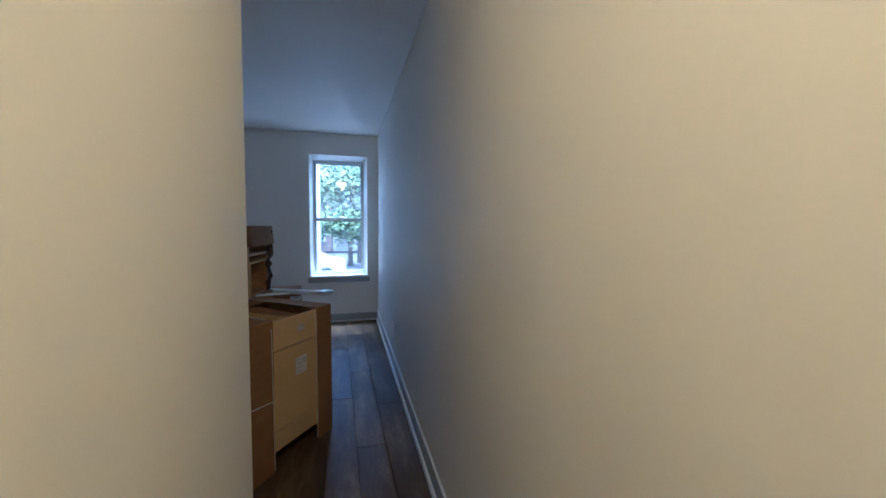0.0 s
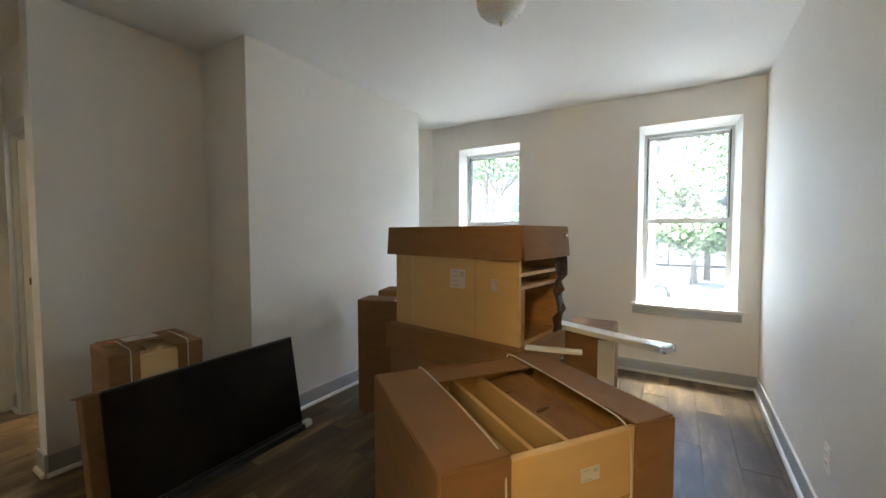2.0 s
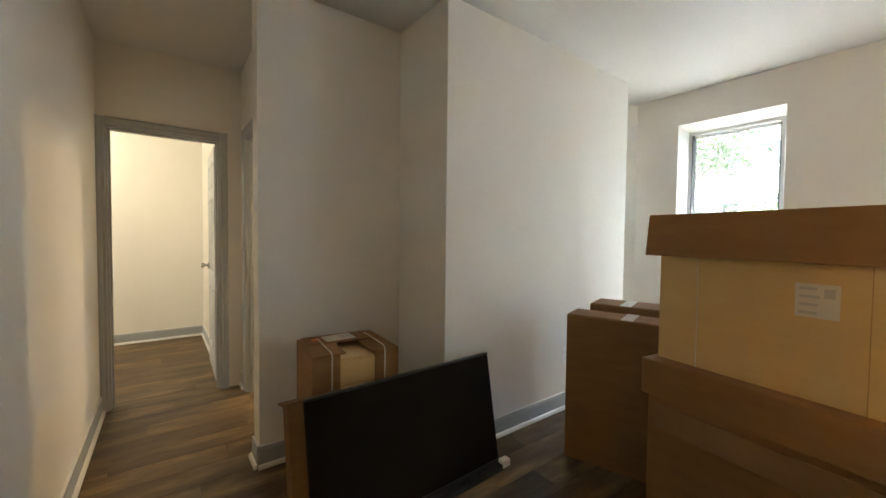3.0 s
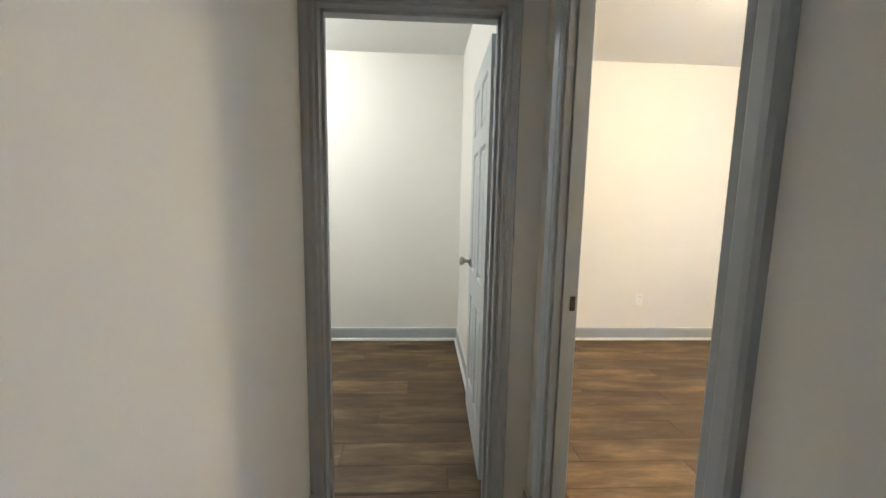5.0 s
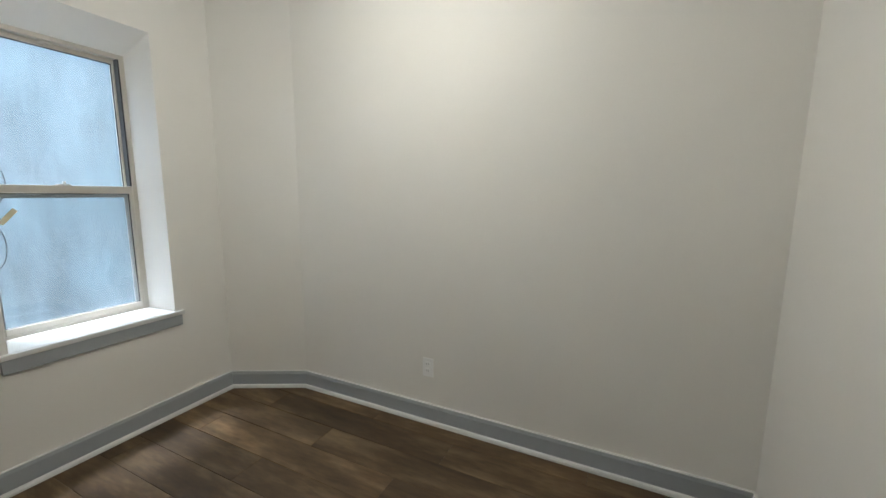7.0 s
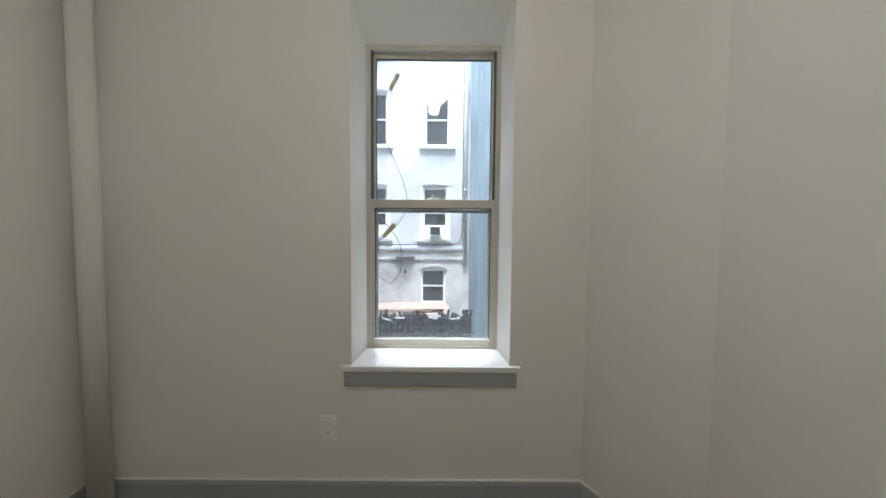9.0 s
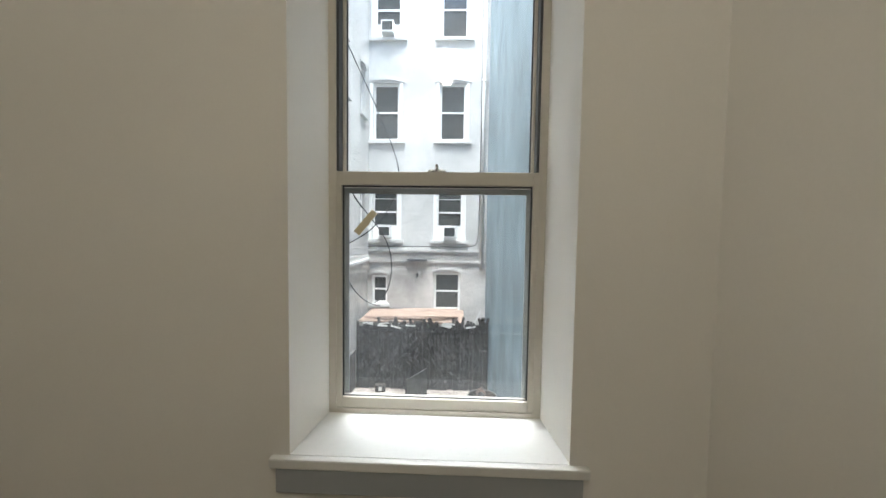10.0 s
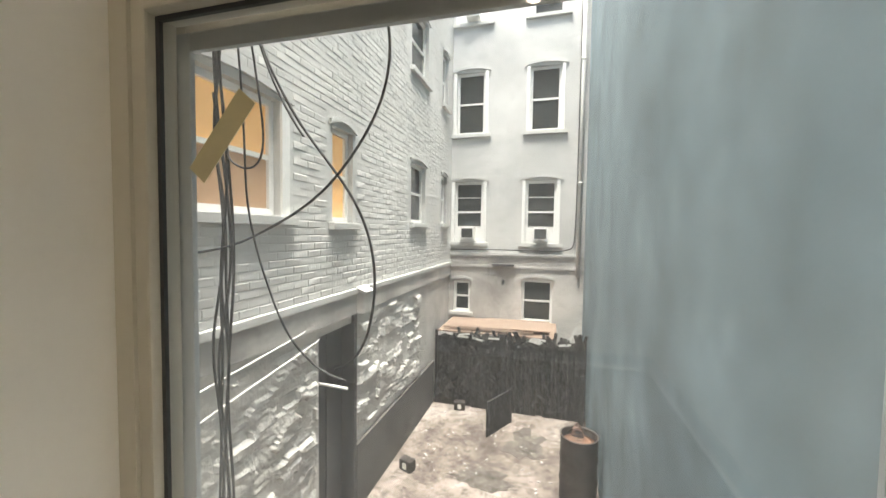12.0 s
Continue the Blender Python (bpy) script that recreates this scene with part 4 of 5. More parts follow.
def yard_window(name, m, w, h, lit, label, ac=False, rows=2, trim=0.0):
    """Local x across, y inward from the wall face, z from the sill."""
    r = thing(name, m, label, "window", kind="structure")
    y = 0.07
    f = 0.055
    fr = part("window_frame", box(0, f, y, y + 0.06, 0, h), WHITE, r)
    part("window_frame", box(w - f, w, y, y + 0.06, 0, h), WHITE, r)
    part("window_frame", box(f, w - f, y, y + 0.06, h - f, h), WHITE, r)
    part("window_frame", box(f, w - f, y, y + 0.06, 0, f), WHITE, r)
    part("meeting_rail", box(f, w - f, y + 0.005, y + 0.055, h * 0.5 - 0.02, h * 0.5 + 0.02), WHITE, r)
    if rows > 2:
        for k in (0.26, 0.74):
            part("glazing_bar", box(f, w - f, y + 0.018, y + 0.05, h * k - 0.008, h * k + 0.008), WHITE, r)
    up, lo = {0: (PANE, PANE), 1: (WARMPANE, WARMPANE), 2: (WARMPANE, WARMLOW)}[lit]
    part("pane", box(f, w - f, y + 0.035, y + 0.045, h * 0.5 + 0.02, h - f), up, r, "amber lit pane" if lit else "dark reflecting pane")
    part("pane", box(f, w - f, y + 0.030, y + 0.040, f, h * 0.5 - 0.02), lo, r, "amber lit pane" if lit else "dark reflecting pane")
    part("window_sill", box(-0.07 - trim, w + 0.07 + trim, -0.07, y, -0.085, -0.005, bevel=0.008), FACADE, r, "painted stone sill")
    if trim:
        for x0, x1 in ((-trim, -0.001), (w + 0.001, w + trim)):
            part("surround", box(x0, x1, -0.022, 0.004, -0.005, h + 0.004, bevel=0.004), WHITE, r, "white painted window surround")
    # arched head moulding
    n = 8
    bm = bmesh.new()
    rise = 0.07
    e = 0.06 + trim
    pts = [(-e + (w + 2 * e) * i / n, h + rise * math.sin(math.pi * i / n)) for i in range(n + 1)]
    lo2 = [(x, z + 0.005) for x, z in pts]
    hi2 = [(x, z + 0.055) for x, z in pts]
    for (a, b), (c, d2), (e, g), (p, q) in zip(lo2, lo2[1:], hi2, hi2[1:]):
        v = [bm.verts.new((x, yy, z)) for yy in (-0.03, 0.002) for x, z in ((a, b), (c, d2), (p, q), (e, g))]
        for fc in ((0, 1, 2, 3), (7, 6, 5, 4), (0, 4, 5, 1), (3, 2, 6, 7), (0, 3, 7, 4), (1, 5, 6, 2)):
            bm.faces.new([v[i] for i in fc])
    bmesh.ops.recalc_face_normals(bm, faces=bm.faces)
    part("arch_moulding", bm, FACADE, r)
    if ac:
        a = part("air_conditioner", box(w * 0.28, w * 0.74, -0.18, y + 0.01, f + 0.01, f + 0.29, bevel=0.01), WHITE, r, "white window air conditioner")
        part("grille", box(w * 0.32, w * 0.70, -0.186, -0.178, f + 0.05, f + 0.26), PANE, a)
        part("filler", box(f, w * 0.28, y - 0.01, y + 0.02, f, f + 0.29), WHITE, r)
        part("filler", box(w * 0.74, w - f, y - 0.01, y + 0.02, f, f + 0.29), WHITE, r)
    return r


for _i, (_a, _b, _c2, _e, _l) in enumerate(EAST_WINS):
    yard_window(f"window_{_i + 5}", pose(YE, _b, _c2, 0, 0, -90), _b - _a, _e - _c2, _l, "white sash window in painted brick, lit amber inside" if _l else "white sash window with dark panes in painted brick", trim=0.10 if _i == 0 else 0.0)

# far facade with its storeys
FW = [(-4.00, -3.33, 0.92, 2.31, True), (-5.63, -4.96, 0.92, 2.31, True), (-4.01, -3.35, 3.40, 4.80, False), (-5.67, -5.01, 3.40, 4.80, False), (-4.05, -3.38, 5.90, 7.3, True), (-5.70, -5.03, 5.90, 7.3, False)]
FB = [(-3.73, -3.33, -0.72, 0.0, False), (-5.59, -4.92, -0.86, 0.09, False)]
for _k, (_z0, _z1, _ws, _mt) in enumerate(((0.58, 2.9, FW[:2], FACADE), (2.9, 5.5, FW[2:4], FACADE), (5.5, 12.6, FW[4:], FACADE), (YG - 0.1, 0.58, FB, LOWER))):
    wall(f"wall_far_house_{_k + 1}", "x", YW - 0.2, YE + 0.3, YF - 0.30, YF, sorted(w[:4] for w in _ws), _z0, _z1, _mt, "white painted rear house wall" if _mt is FACADE else "weathered basement wall of the rear house")
structure("wall_far_house_back", box(YW - 0.2, YE + 0.3, YF - 0.40, YF - 0.30, YG, 12.6), FACADE, "inner face of the rear house", "wall")
for _i, (_a, _b, _z0, _z1, _ac) in enumerate(FW + FB):
    yard_window(f"window_{_i + 12}", pose(_b, YF, _z0, 0, 0, 180), _b - _a, _z1 - _z0, 0, "white sash window with an air conditioner in the rear house" if _ac else "white sash window with dark panes in the rear house", _ac, 4 if _i < 2 else 2, 0.075 if _i < 6 else 0.0)
structure("trim_far_ledge", box(YW, YE, YF, YF + 0.05, 0.62, 0.69, bevel=0.008), FACADE, "painted ledge across the rear house", "ledge")
structure("trim_far_ledge_low", box(YW, YE, YF, YF + 0.04, 0.34, 0.39), LOWER, "second weathered ledge across the rear house", "ledge")
_dp = thing("downpipe", pose(YW + 0.13, YF + 0.07, 0.2), "white painted rainwater downpipe", "pipe")
part("tube", lathe([(0.045, 0.0), (0.045, 8.0)], 14), PIPEW, _dp)
for _z in (2.0, 4.6, 7.0):
    part("bracket", lathe([(0.046, _z), (0.06, _z), (0.06, _z + 0.05), (0.046, _z + 0.05)], 14), PIPEW, _dp)
_lf = thing("wall_lamp", pose(-4.50, YF, 0.02, 0, 0, 180), "small dark outdoor wall lamp", "lamp")
part("housing", box(-0.03, 0.03, -0.06, 0, -0.06, 0.06, bevel=0.01), NICHE, _lf)
_lv = thing("wall_vent", pose(-4.50, YF, 0.39, 0, 0, 180), "dark metal canopy on the basement wall", "vent")
part("canopy", box(-0.25, 0.25, -0.12, 0, 0.0, 0.05, bevel=0.01), NICHE, _lv)
tube("far_wire", [(YE, YF + 0.06, 0.74), (-4.5, YF + 0.06, 0.77), (-5.9, YF + 0.06, 0.72), (-6.02, YF + 0.06, 0.85), (-6.04, YF + 0.06, 1.5), (-6.05, YF + 0.06, 4.5), (-6.05, YF + 0.06, 8.2)], 0.012, CABLE)
tagged(bpy.data.objects["far_wire"], "dark cable clipped along the rear house wall", "cable")


# lean-to shed of black boards with plywood on its roof
def shed():
    r = thing("lean_to_shed", pose(0, -8.2, YG), "low shed of blackened boards with weathered plywood on the roof", "shed")
    x, i = YW + 0.02, 0
    random.seed(21)
    while x < YE - 0.06:
        w = random.uniform(0.06, 0.16)
        w = min(w, YE - 0.04 - x)
        top = 1.48 + random.uniform(-0.09, 0.08)
        foot = 0.0 if i % 7 else 0.02
        part("board", box(x, x + w - 0.004, -0.008, random.uniform(0.010, 0.030), foot, top), BOARD, r)
        x += w
        i += 1
    for z in (0.35, 1.25):
        part("rail", box(YW + 0.02, YE - 0.05, -0.06, -0.013, z, z + 0.09), BOARD, r)
    part("roof_board", box(YW + 0.55, YE - 0.10, -1.28, 0.02, 1.50, 1.53), ROOFP, r)
    part("plywood_sheet", moved(box(-4.15, -3.35, -1.15, -0.12, 0, 0.022), pose(0, 0, 1.565, 1.5, -1)), ROOFP, r, "weathered pinkish plywood sheet")
    part("plywood_sheet", moved(box(-5.55, -4.18, -1.1, -0.15, 0, 0.022), pose(0, 0, 1.545, 1.0, 0.6)), ROOFP, r, "weathered pinkish plywood sheet")
    for k in range(7):
        part("lath", moved(box(-0.7, 0.7, -0.02, 0.02, 0, 0.02), pose(-4.5 + random.uniform(-0.5, 0.4), -0.08 - 0.02 * k, 1.56 + 0.012 * (k % 3), 0, random.uniform(-1, 1), random.uniform(-2, 2))), ROOFP, r)
    for k in range(9):
        part("batten", moved(box(-0.11, 0.11, -0.008, 0.008, -0.018, 0.018), pose(random.uniform(-6.0, -3.5), 0.045, random.uniform(1.40, 1.5), 0, random.uniform(-20, 12), 0)), PIPEW, r, "pale scrap batten")
    bm = bmesh.new()
    for k in range(420):
        cx, cz, sz = random.uniform(YW + 0.05, YE - 0.08), random.uniform(0.12, 1.52), random.uniform(0.012, 0.05)
        m = pose(cx, 0.030 + random.uniform(0, 0.02), cz, random.uniform(-25, 25), random.uniform(-70, 70), random.uniform(-15, 15))
        q = [bm.verts.new(m @ Vector(c)) for c in ((-sz * 0.4, 0, -sz * 1.6), (sz * 0.5, 0.006, -sz), (sz * 0.35, 0, sz * 1.5), (-sz * 0.5, -0.008, sz))]
        bm.faces.new(q)
    bmesh.ops.solidify(bm, geom=bm.faces[:], thickness=0.004)
    tagged(part("splinters", bm, SPLINT, r), "torn grey bark and splinters on the boards", "", "", "stuff")
    for k in range(26):
        x0 = random.uniform(YW + 0.03, YW + 1.0) if k < 12 else random.uniform(YW, YE - 0.15)
        part("torn_strip", moved(box(-0.03, 0.03, -0.006, 0.006, -0.14, 0.12), pose(x0, 0.036, 1.46 + random.uniform(-0.1, 0.08), random.uniform(-8, 8), random.uniform(-30, 30), 0)), BOARD, r)
    part("batten", moved(box(-0.2, 0.2, -0.01, 0.01, -0.02, 0.02), pose(-5.95, 0.0, 1.60, 0, 66, 0)), PIPEW, r)
    return r


shed()
_fp = thing("leaning_board", pose(-4.75, -7.55, YG, 0, 0, 62), "short blackened board standing out from the shed", "board")
part("board", box(-0.30, 0.45, -0.015, 0.015, 0, 0.62), BOARD, _fp)
_fp2 = thing("corner_post", pose(-6.12, -7.9, YG), "short blackened timber post by the wall", "post")
part("post", box(-0.04, 0.04, -0.04, 0.04, 0, 1.0, bevel=0.006), BOARD, _fp2)


def barrel():
    r = thing("steel_barrel", pose(-5.945, -5.98, YG), "rusty black open-topped steel barrel beside the blue wall", "barrel")
    R = 0.235
    prof = [(0.0, 0.0), (R - 0.005, 0.0), (R, 0.015)]
    for k in range(1, 3):
        z = 0.88 * k / 3
        prof += [(R, z - 0.03), (R + 0.012, z), (R, z + 0.03)]
    prof += [(R, 0.86), (R + 0.008, 0.87), (R + 0.008, 0.885), (R - 0.012, 0.885), (R - 0.014, 0.86), (R - 0.014, 0.74)]
    part("drum", lathe(prof, 36), RUST, r)
    part("contents", lathe([(R - 0.015, 0.78), (0.12, 0.80), (0.0, 0.79)], 30), RUSTR, r, "rusty brown debris inside")
    j = thing("plastic_jug", pose(-5.93, -6.04, YG + 0.795), "clear bluish plastic jug standing in the barrel", "jug")
    part("bottle", lathe([(0.0, 0.0), (0.075, 0.0), (0.08, 0.02), (0.08, 0.12), (0.045, 0.17), (0.03, 0.18), (0.03, 0.20), (0.0, 0.20)], 20), JUG, j)
    s = thing("plastic_sack", pose(-6.03, -5.45, YG), "crumpled pale plastic sack beside the barrel", "sack")
    bm = bmesh.new()
    bmesh.ops.create_icosphere(bm, subdivisions=3, radius=0.2)
    for v in bm.verts:
        k = 1 + 0.5 * noise.noise(v.co * 9)
        v.co = Vector((v.co.x * k, v.co.y * k * 1.3, max(0, (v.co.z + 0.10) * 0.7 * k)))
    part("sack", bm, LABEL, s)


barrel()


def flood(x, y, rz):
    r = thing("flood_light", pose(x, y, YG, 0, 0, rz), "small black plastic floodlight box on the concrete", "box", "floodlight boxes")
    part("case", moved(box(-0.11, 0.11, -0.07, 0.07, 0, 0.17, bevel=0.025), pose(0, 0, 0, 0, 0, 0)), RUST, r)
    part("sticker", box(-0.035, 0.035, -0.073, -0.069, 0.04, 0.13), LABEL, r, "white sticker")


flood(-3.56, -5.92, 160)
flood(-3.86, -8.02, 190)

# conduits and brackets on the near part of the east wall
for _z, _y0, _y1 in ((0.02, -4.08, -2.4), (0.16, -3.85, -1.7)):
    _t = tube("conduit", [(YE - 0.05, _y1, _z - 0.22), (YE - 0.05, (_y0 + _y1) / 2, _z - 0.08), (YE - 0.05, _y0, _z), (YE - 0.02, _y0 - 0.04, _z + 0.01)], 0.010, PIPEW)
    tagged(_t, "white painted conduit along the stone wall", "pipe", "conduits")
_t = tube("short_pipe", [(YE + 0.12, -4.28, -0.50), (YE - 0.05, -4.28, -0.50), (YE - 0.25, -4.29, -0.52)], 0.016, PIPEW)
tagged(_t, "short white pipe sticking out of the dark doorway", "pipe")
_t = thing("junction_box", pose(YE - 0.06, -5.0, 0.36, 0, 0, -90), "small weathered junction box with a hood on the ledge", "box")
part("case", box(-0.09, 0.09, -0.07, 0.06, -0.22, 0.05, bevel=0.015), LOWER, _t)
part("hood", moved(box(-0.12, 0.12, -0.10, 0.06, 0, 0.03, bevel=0.008), pose(0, 0, 0.06, 20)), FACADE, _t)


# cables hanging just outside the window
def cable(pts, r=0.0035):
    t = tube("hanging_cable", pts, r * 0.75, CABLE)
    tagged(t, "loose black cable hanging outside the window", "cable", "hanging cables")


CY = -1.25
cable([(-5.05, CY, 1.98), (-5.14, CY, 1.79), (-5.24, CY, 1.58), (-5.288, CY, 1.45), (-5.294, CY, 1.385), (-5.276, CY, 1.31), (-5.211, CY, 1.225), (-5.16, CY, 1.185), (-5.09, CY, 1.148), (-5.016, CY, 1.118), (-4.95, CY, 1.11)], 0.0027)
cable([(-5.02, CY - 0.012, 1.75), (-5.035, CY - 0.012, 1.50), (-5.10, CY - 0.012, 1.368), (-5.151, CY - 0.012, 1.292), (-5.211, CY - 0.012, 1.225), (-5.252, CY - 0.012, 1.16), (-5.267, CY - 0.012, 1.09), (-5.262, CY - 0.012, 1.02), (-5.24, CY - 0.012, 0.955), (-5.20, CY - 0.012, 0.94)], 0.0027)
cable([(-5.025, CY + 0.008, 1.75), (-5.045, CY + 0.008, 1.48), (-5.105, CY + 0.008, 1.355), (-5.16, CY + 0.008, 1.285)], 0.0022)
cable([(-5.02, CY, 1.6), (-5.05, CY, 1.35), (-5.045, CY, 1.22), (-5.065, CY, 1.129), (-5.085, CY, 1.074), (-5.118, CY, 0.995), (-5.156, CY, 0.957), (-5.19, CY, 0.935), (-5.225, CY, 0.93)], 0.0022)
cable([(-5.00, CY + 0.01, 1.36), (-5.01, CY + 0.01, 1.27), (-5.05, CY + 0.01, 1.235), (-5.09, CY + 0.01, 1.245), (-5.095, CY + 0.01, 1.30), (-5.08, CY + 0.01, 1.38), (-5.06, CY + 0.01, 1.5)], 0.0022)
random.seed(8)
for _k in range(6):
    _x = -4.972 - 0.010 * _k
    cable([(_x + random.uniform(-0.022, 0.022), CY - 0.02 + 0.006 * _k, _zz) if _zz > 0.2 else (_x, CY - 0.02, _zz) for _zz in (1.95, 1.62, 1.44, 1.30, 1.18, 1.06, 0.94, 0.82, 0.68, 0.5, -0.4)], 0.0030)

# strips of tape stuck to the panes
for _x, _z, _a in ((-5.222, 1.232, -40), (-5.242, 1.967, -28)):
    _t = thing("tape_strip", pose(_x, R2_S - 0.225 - (0.020 if _z < 1.38 else 0.062) + 0.001, _z, 0, -_a, 180), "strip of yellowed masking tape stuck on the pane", "tape", "tape strips")
    part("strip", box(-0.011, 0.011, -0.0012, 0.0, -0.044, 0.044), TAPE, _t)


# ---- street in front ----
SG = -1.05
structure("ground", box(-400, 400, NORTH + 0.33, 900, SG - 0.3, SG - 0.15), ASPHALT, "grey asphalt street surface", "ground")
structure("pavement", box(-60, 60, NORTH + 0.33, 10.2, SG - 0.15, SG, bevel=0.0), PAVE, "pale concrete pavement with a kerb", "pavement")
structure("pavement_far", box(-60, 60, 19.5, 23.0, SG - 0.15, SG), PAVE, "pale concrete pavement across the street", "pavement")


def car(x, y, paint, label):
    r = thing("parked_car", pose(x, y, SG - 0.15), label, "car", "parked cars")
    prof = [(-2.2, 0.30), (-2.25, 0.62), (-2.1, 0.86), (-1.2, 0.95), (-0.55, 1.42), (0.75, 1.46), (1.55, 0.98), (2.15, 0.90), (2.28, 0.60), (2.2, 0.28)]
    bm = bmesh.new()
    a = [bm.verts.new((px, -0.86, pz)) for px, pz in prof]
    b = [bm.verts.new((px, 0.86, pz)) for px, pz in prof]
    n = len(prof)
    bm.faces.new(a)
    bm.faces.new(b[::-1])
    for i in range(n):
        bm.faces.new((a[i], b[i], b[(i + 1) % n], a[(i + 1) % n]))
    bmesh.ops.recalc_face_normals(bm, faces=bm.faces)
    bmesh.ops.bevel(bm, geom=bm.edges[:], offset=0.07, segments=2, affect="EDGES")
    for v in bm.verts:
        if v.co.z > 1.0:
            v.co.y *= 0.86
    part("body", bm, paint, r)
    for s in (-1, 1):
        for pts in (((-1.0, 0.98), (-0.5, 1.36), (0.08, 1.39), (0.08, 0.98)), ((0.14, 0.98), (0.14, 1.39), (0.68, 1.39), (1.25, 1.0))):
            bm = bmesh.new()
            q = [bm.verts.new((px, s * (0.862 - 0.125 * (pz - 0.95) / 0.45), pz)) for px, pz in pts]
            bm.faces.new(q)
            bmesh.ops.solidify(bm, geom=bm.faces[:], thickness=0.02)
            part("side_window", bm, PANE, r, "dark glass")
        for px in (-1.4, 1.42):
            w = part("wheel", moved(lathe([(0.0, 0.0), (0.24, 0.0), (0.32, 0.02), (0.33, 0.10), (0.32, 0.18), (0.24, 0.20), (0.0, 0.20)], 24), pose(px, s * 0.88, 0.33, 90 * s)), TYRE, r)
            part("rim", moved(lathe([(0.0, 0.006), (0.19, 0.0), (0.2, -0.01), (0.2, 0.01)], 20), pose(px, s * 0.895, 0.33, 90 * s)), STEEL, w)
    for s in (-0.6, 0.6):
        part("headlight", box(2.16, 2.24, s - 0.16, s + 0.16, 0.62, 0.76, bevel=0.03), FROST, r)
    return r


car(1.6, 11.4, CARW, "white parked car at the kerb")
car(-4.3, 11.4, CARD2, "dark grey parked car at the kerb")
car(4.5, 18.2, CARD2, "dark grey parked car across the street")
car(-2.0, 18.2, CARW, "white parked car across the street")
car(-9.8, 18.2, CARW, "white parked car across the street")


def street_tree(x, y, h, seed, spread):
    rnd = random.Random(seed)
    r = thing("street_tree", pose(x, y, SG), "leafy green street tree with a forked trunk", "tree", "street trees")
    bm = bmesh.new()
    tips = []

    def limb(p, d, length, rad, depth):
        q = p + d * length
        side = d.orthogonal().normalized()
        up = d.cross(side)
        rings = []
        for c, rr in ((p, rad), (q, rad * 0.68)):
            rings.append([bm.verts.new(c + (side * math.cos(k * math.pi / 4) + up * math.sin(k * math.pi / 4)) * rr) for k in range(8)])
        for k in range(8):
            bm.faces.new((rings[0][k], rings[0][(k + 1) % 8], rings[1][(k + 1) % 8], rings[1][k]))
        if depth == 0:
            tips.append(q)
            return
        for _ in range(3):
            nd = (d + Vector((rnd.uniform(-1, 1), rnd.uniform(-1, 1), rnd.uniform(-0.1, 0.6))) * 0.75).normalized()
            limb(q, nd, length * rnd.uniform(0.6, 0.8), rad * 0.6, depth - 1)
    limb(Vector((0, 0, 0)), Vector((0, 0, 1)), h * 0.42, 0.16, 3)
    part("trunk", bm, BARK, r)
    vs, fs = [], []
    for t in tips:
        for _ in range(130):
            c = t + Vector((rnd.gauss(0, 1), rnd.gauss(0, 1), rnd.gauss(0, 0.7))) * spread
            a = Vector((rnd.uniform(-1, 1), rnd.uniform(-1, 1), rnd.uniform(-0.6, 0.6))).normalized() * rnd.uniform(0.07, 0.14)
            b = a.orthogonal().normalized() * rnd.uniform(0.045, 0.085)
            i = len(vs)
            vs += [c - a, c + b, c + a, c - b]
            fs.append((i, i + 1, i + 2, i + 3))
    me = bpy.data.meshes.new("crown")
    me.from_pydata([tuple(v) for v in vs], [], fs)
    me.materials.append(LEAF)
    ob = new("crown", me)
    ob.parent = r
    return r


street_tree(2.7, 12.6, 6.0, 3, 0.75)
street_tree(-9.8, 12.8, 6.0, 5, 0.7)
street_tree(6.5, 20.0, 6.5, 7, 0.7)
street_tree(3.4, 20.2, 5.6, 9, 0.8)
street_tree(-9.0, 20.5, 6.5, 12, 0.7)
for _i, (_x, _y) in enumerate(((-14.4, 24.2), (-2.2, 24.6), (1.2, 24.0), (4.6, 24.4), (9.0, 24.2))):
    street_tree(_x, _y, 4.6 + 0.3 * (_i % 3), 20 + _i, 0.85)


for _i, (_x, _y) in enumerate(((-7.4, 22.2), (-4.6, 21.6), (0.6, 22.4), (2.9, 21.7), (5.6, 22.3))):
    street_tree(_x, _y, 2.5 + 0.25 * (_i % 2), 40 + _i, 0.55)


def town_house(x0, x1, storeys, wall_m, label):
    r = thing("town_house", pose(x0, 34.0, SG), label, "house", "houses across the street")
    w, sh = x1 - x0, 3.1
    part("facade", box(0, w, 0, 8, 0, storeys * sh), wall_m, r)
    part("cornice", box(-0.05, w + 0.05, -0.4, 0.2, storeys * sh, storeys * sh + 0.5, bevel=0.05), BRICKG, r)
    for s in range(storeys):
        for k in range(3):
            cx = w * (k + 0.5) / 3
            win = part("window", box(cx - 0.55, cx + 0.55, -0.06, 0.02, s * sh + 0.9, s * sh + 2.6), WHITE, r)
            part("pane", box(cx - 0.47, cx + 0.47, -0.075, -0.05, s * sh + 0.98, s * sh + 1.72), PANE, win)
            part("pane", box(cx - 0.47, cx + 0.47, -0.075, -0.05, s * sh + 1.78, s * sh + 2.52), PANE, win)
            part("sill", box(cx - 0.65, cx + 0.65, -0.15, 0.02, s * sh + 0.8, s * sh + 0.9), BRICKG, win)
    return r


for _i in range(6):
    town_house(-20 + 6.5 * _i, -13.6 + 6.5 * _i, 4 if _i % 2 else 3, (BRICKR, BRICKG)[_i % 2], "brownstone town house across the street" if _i % 2 == 0 else "pale stone town house across the street")


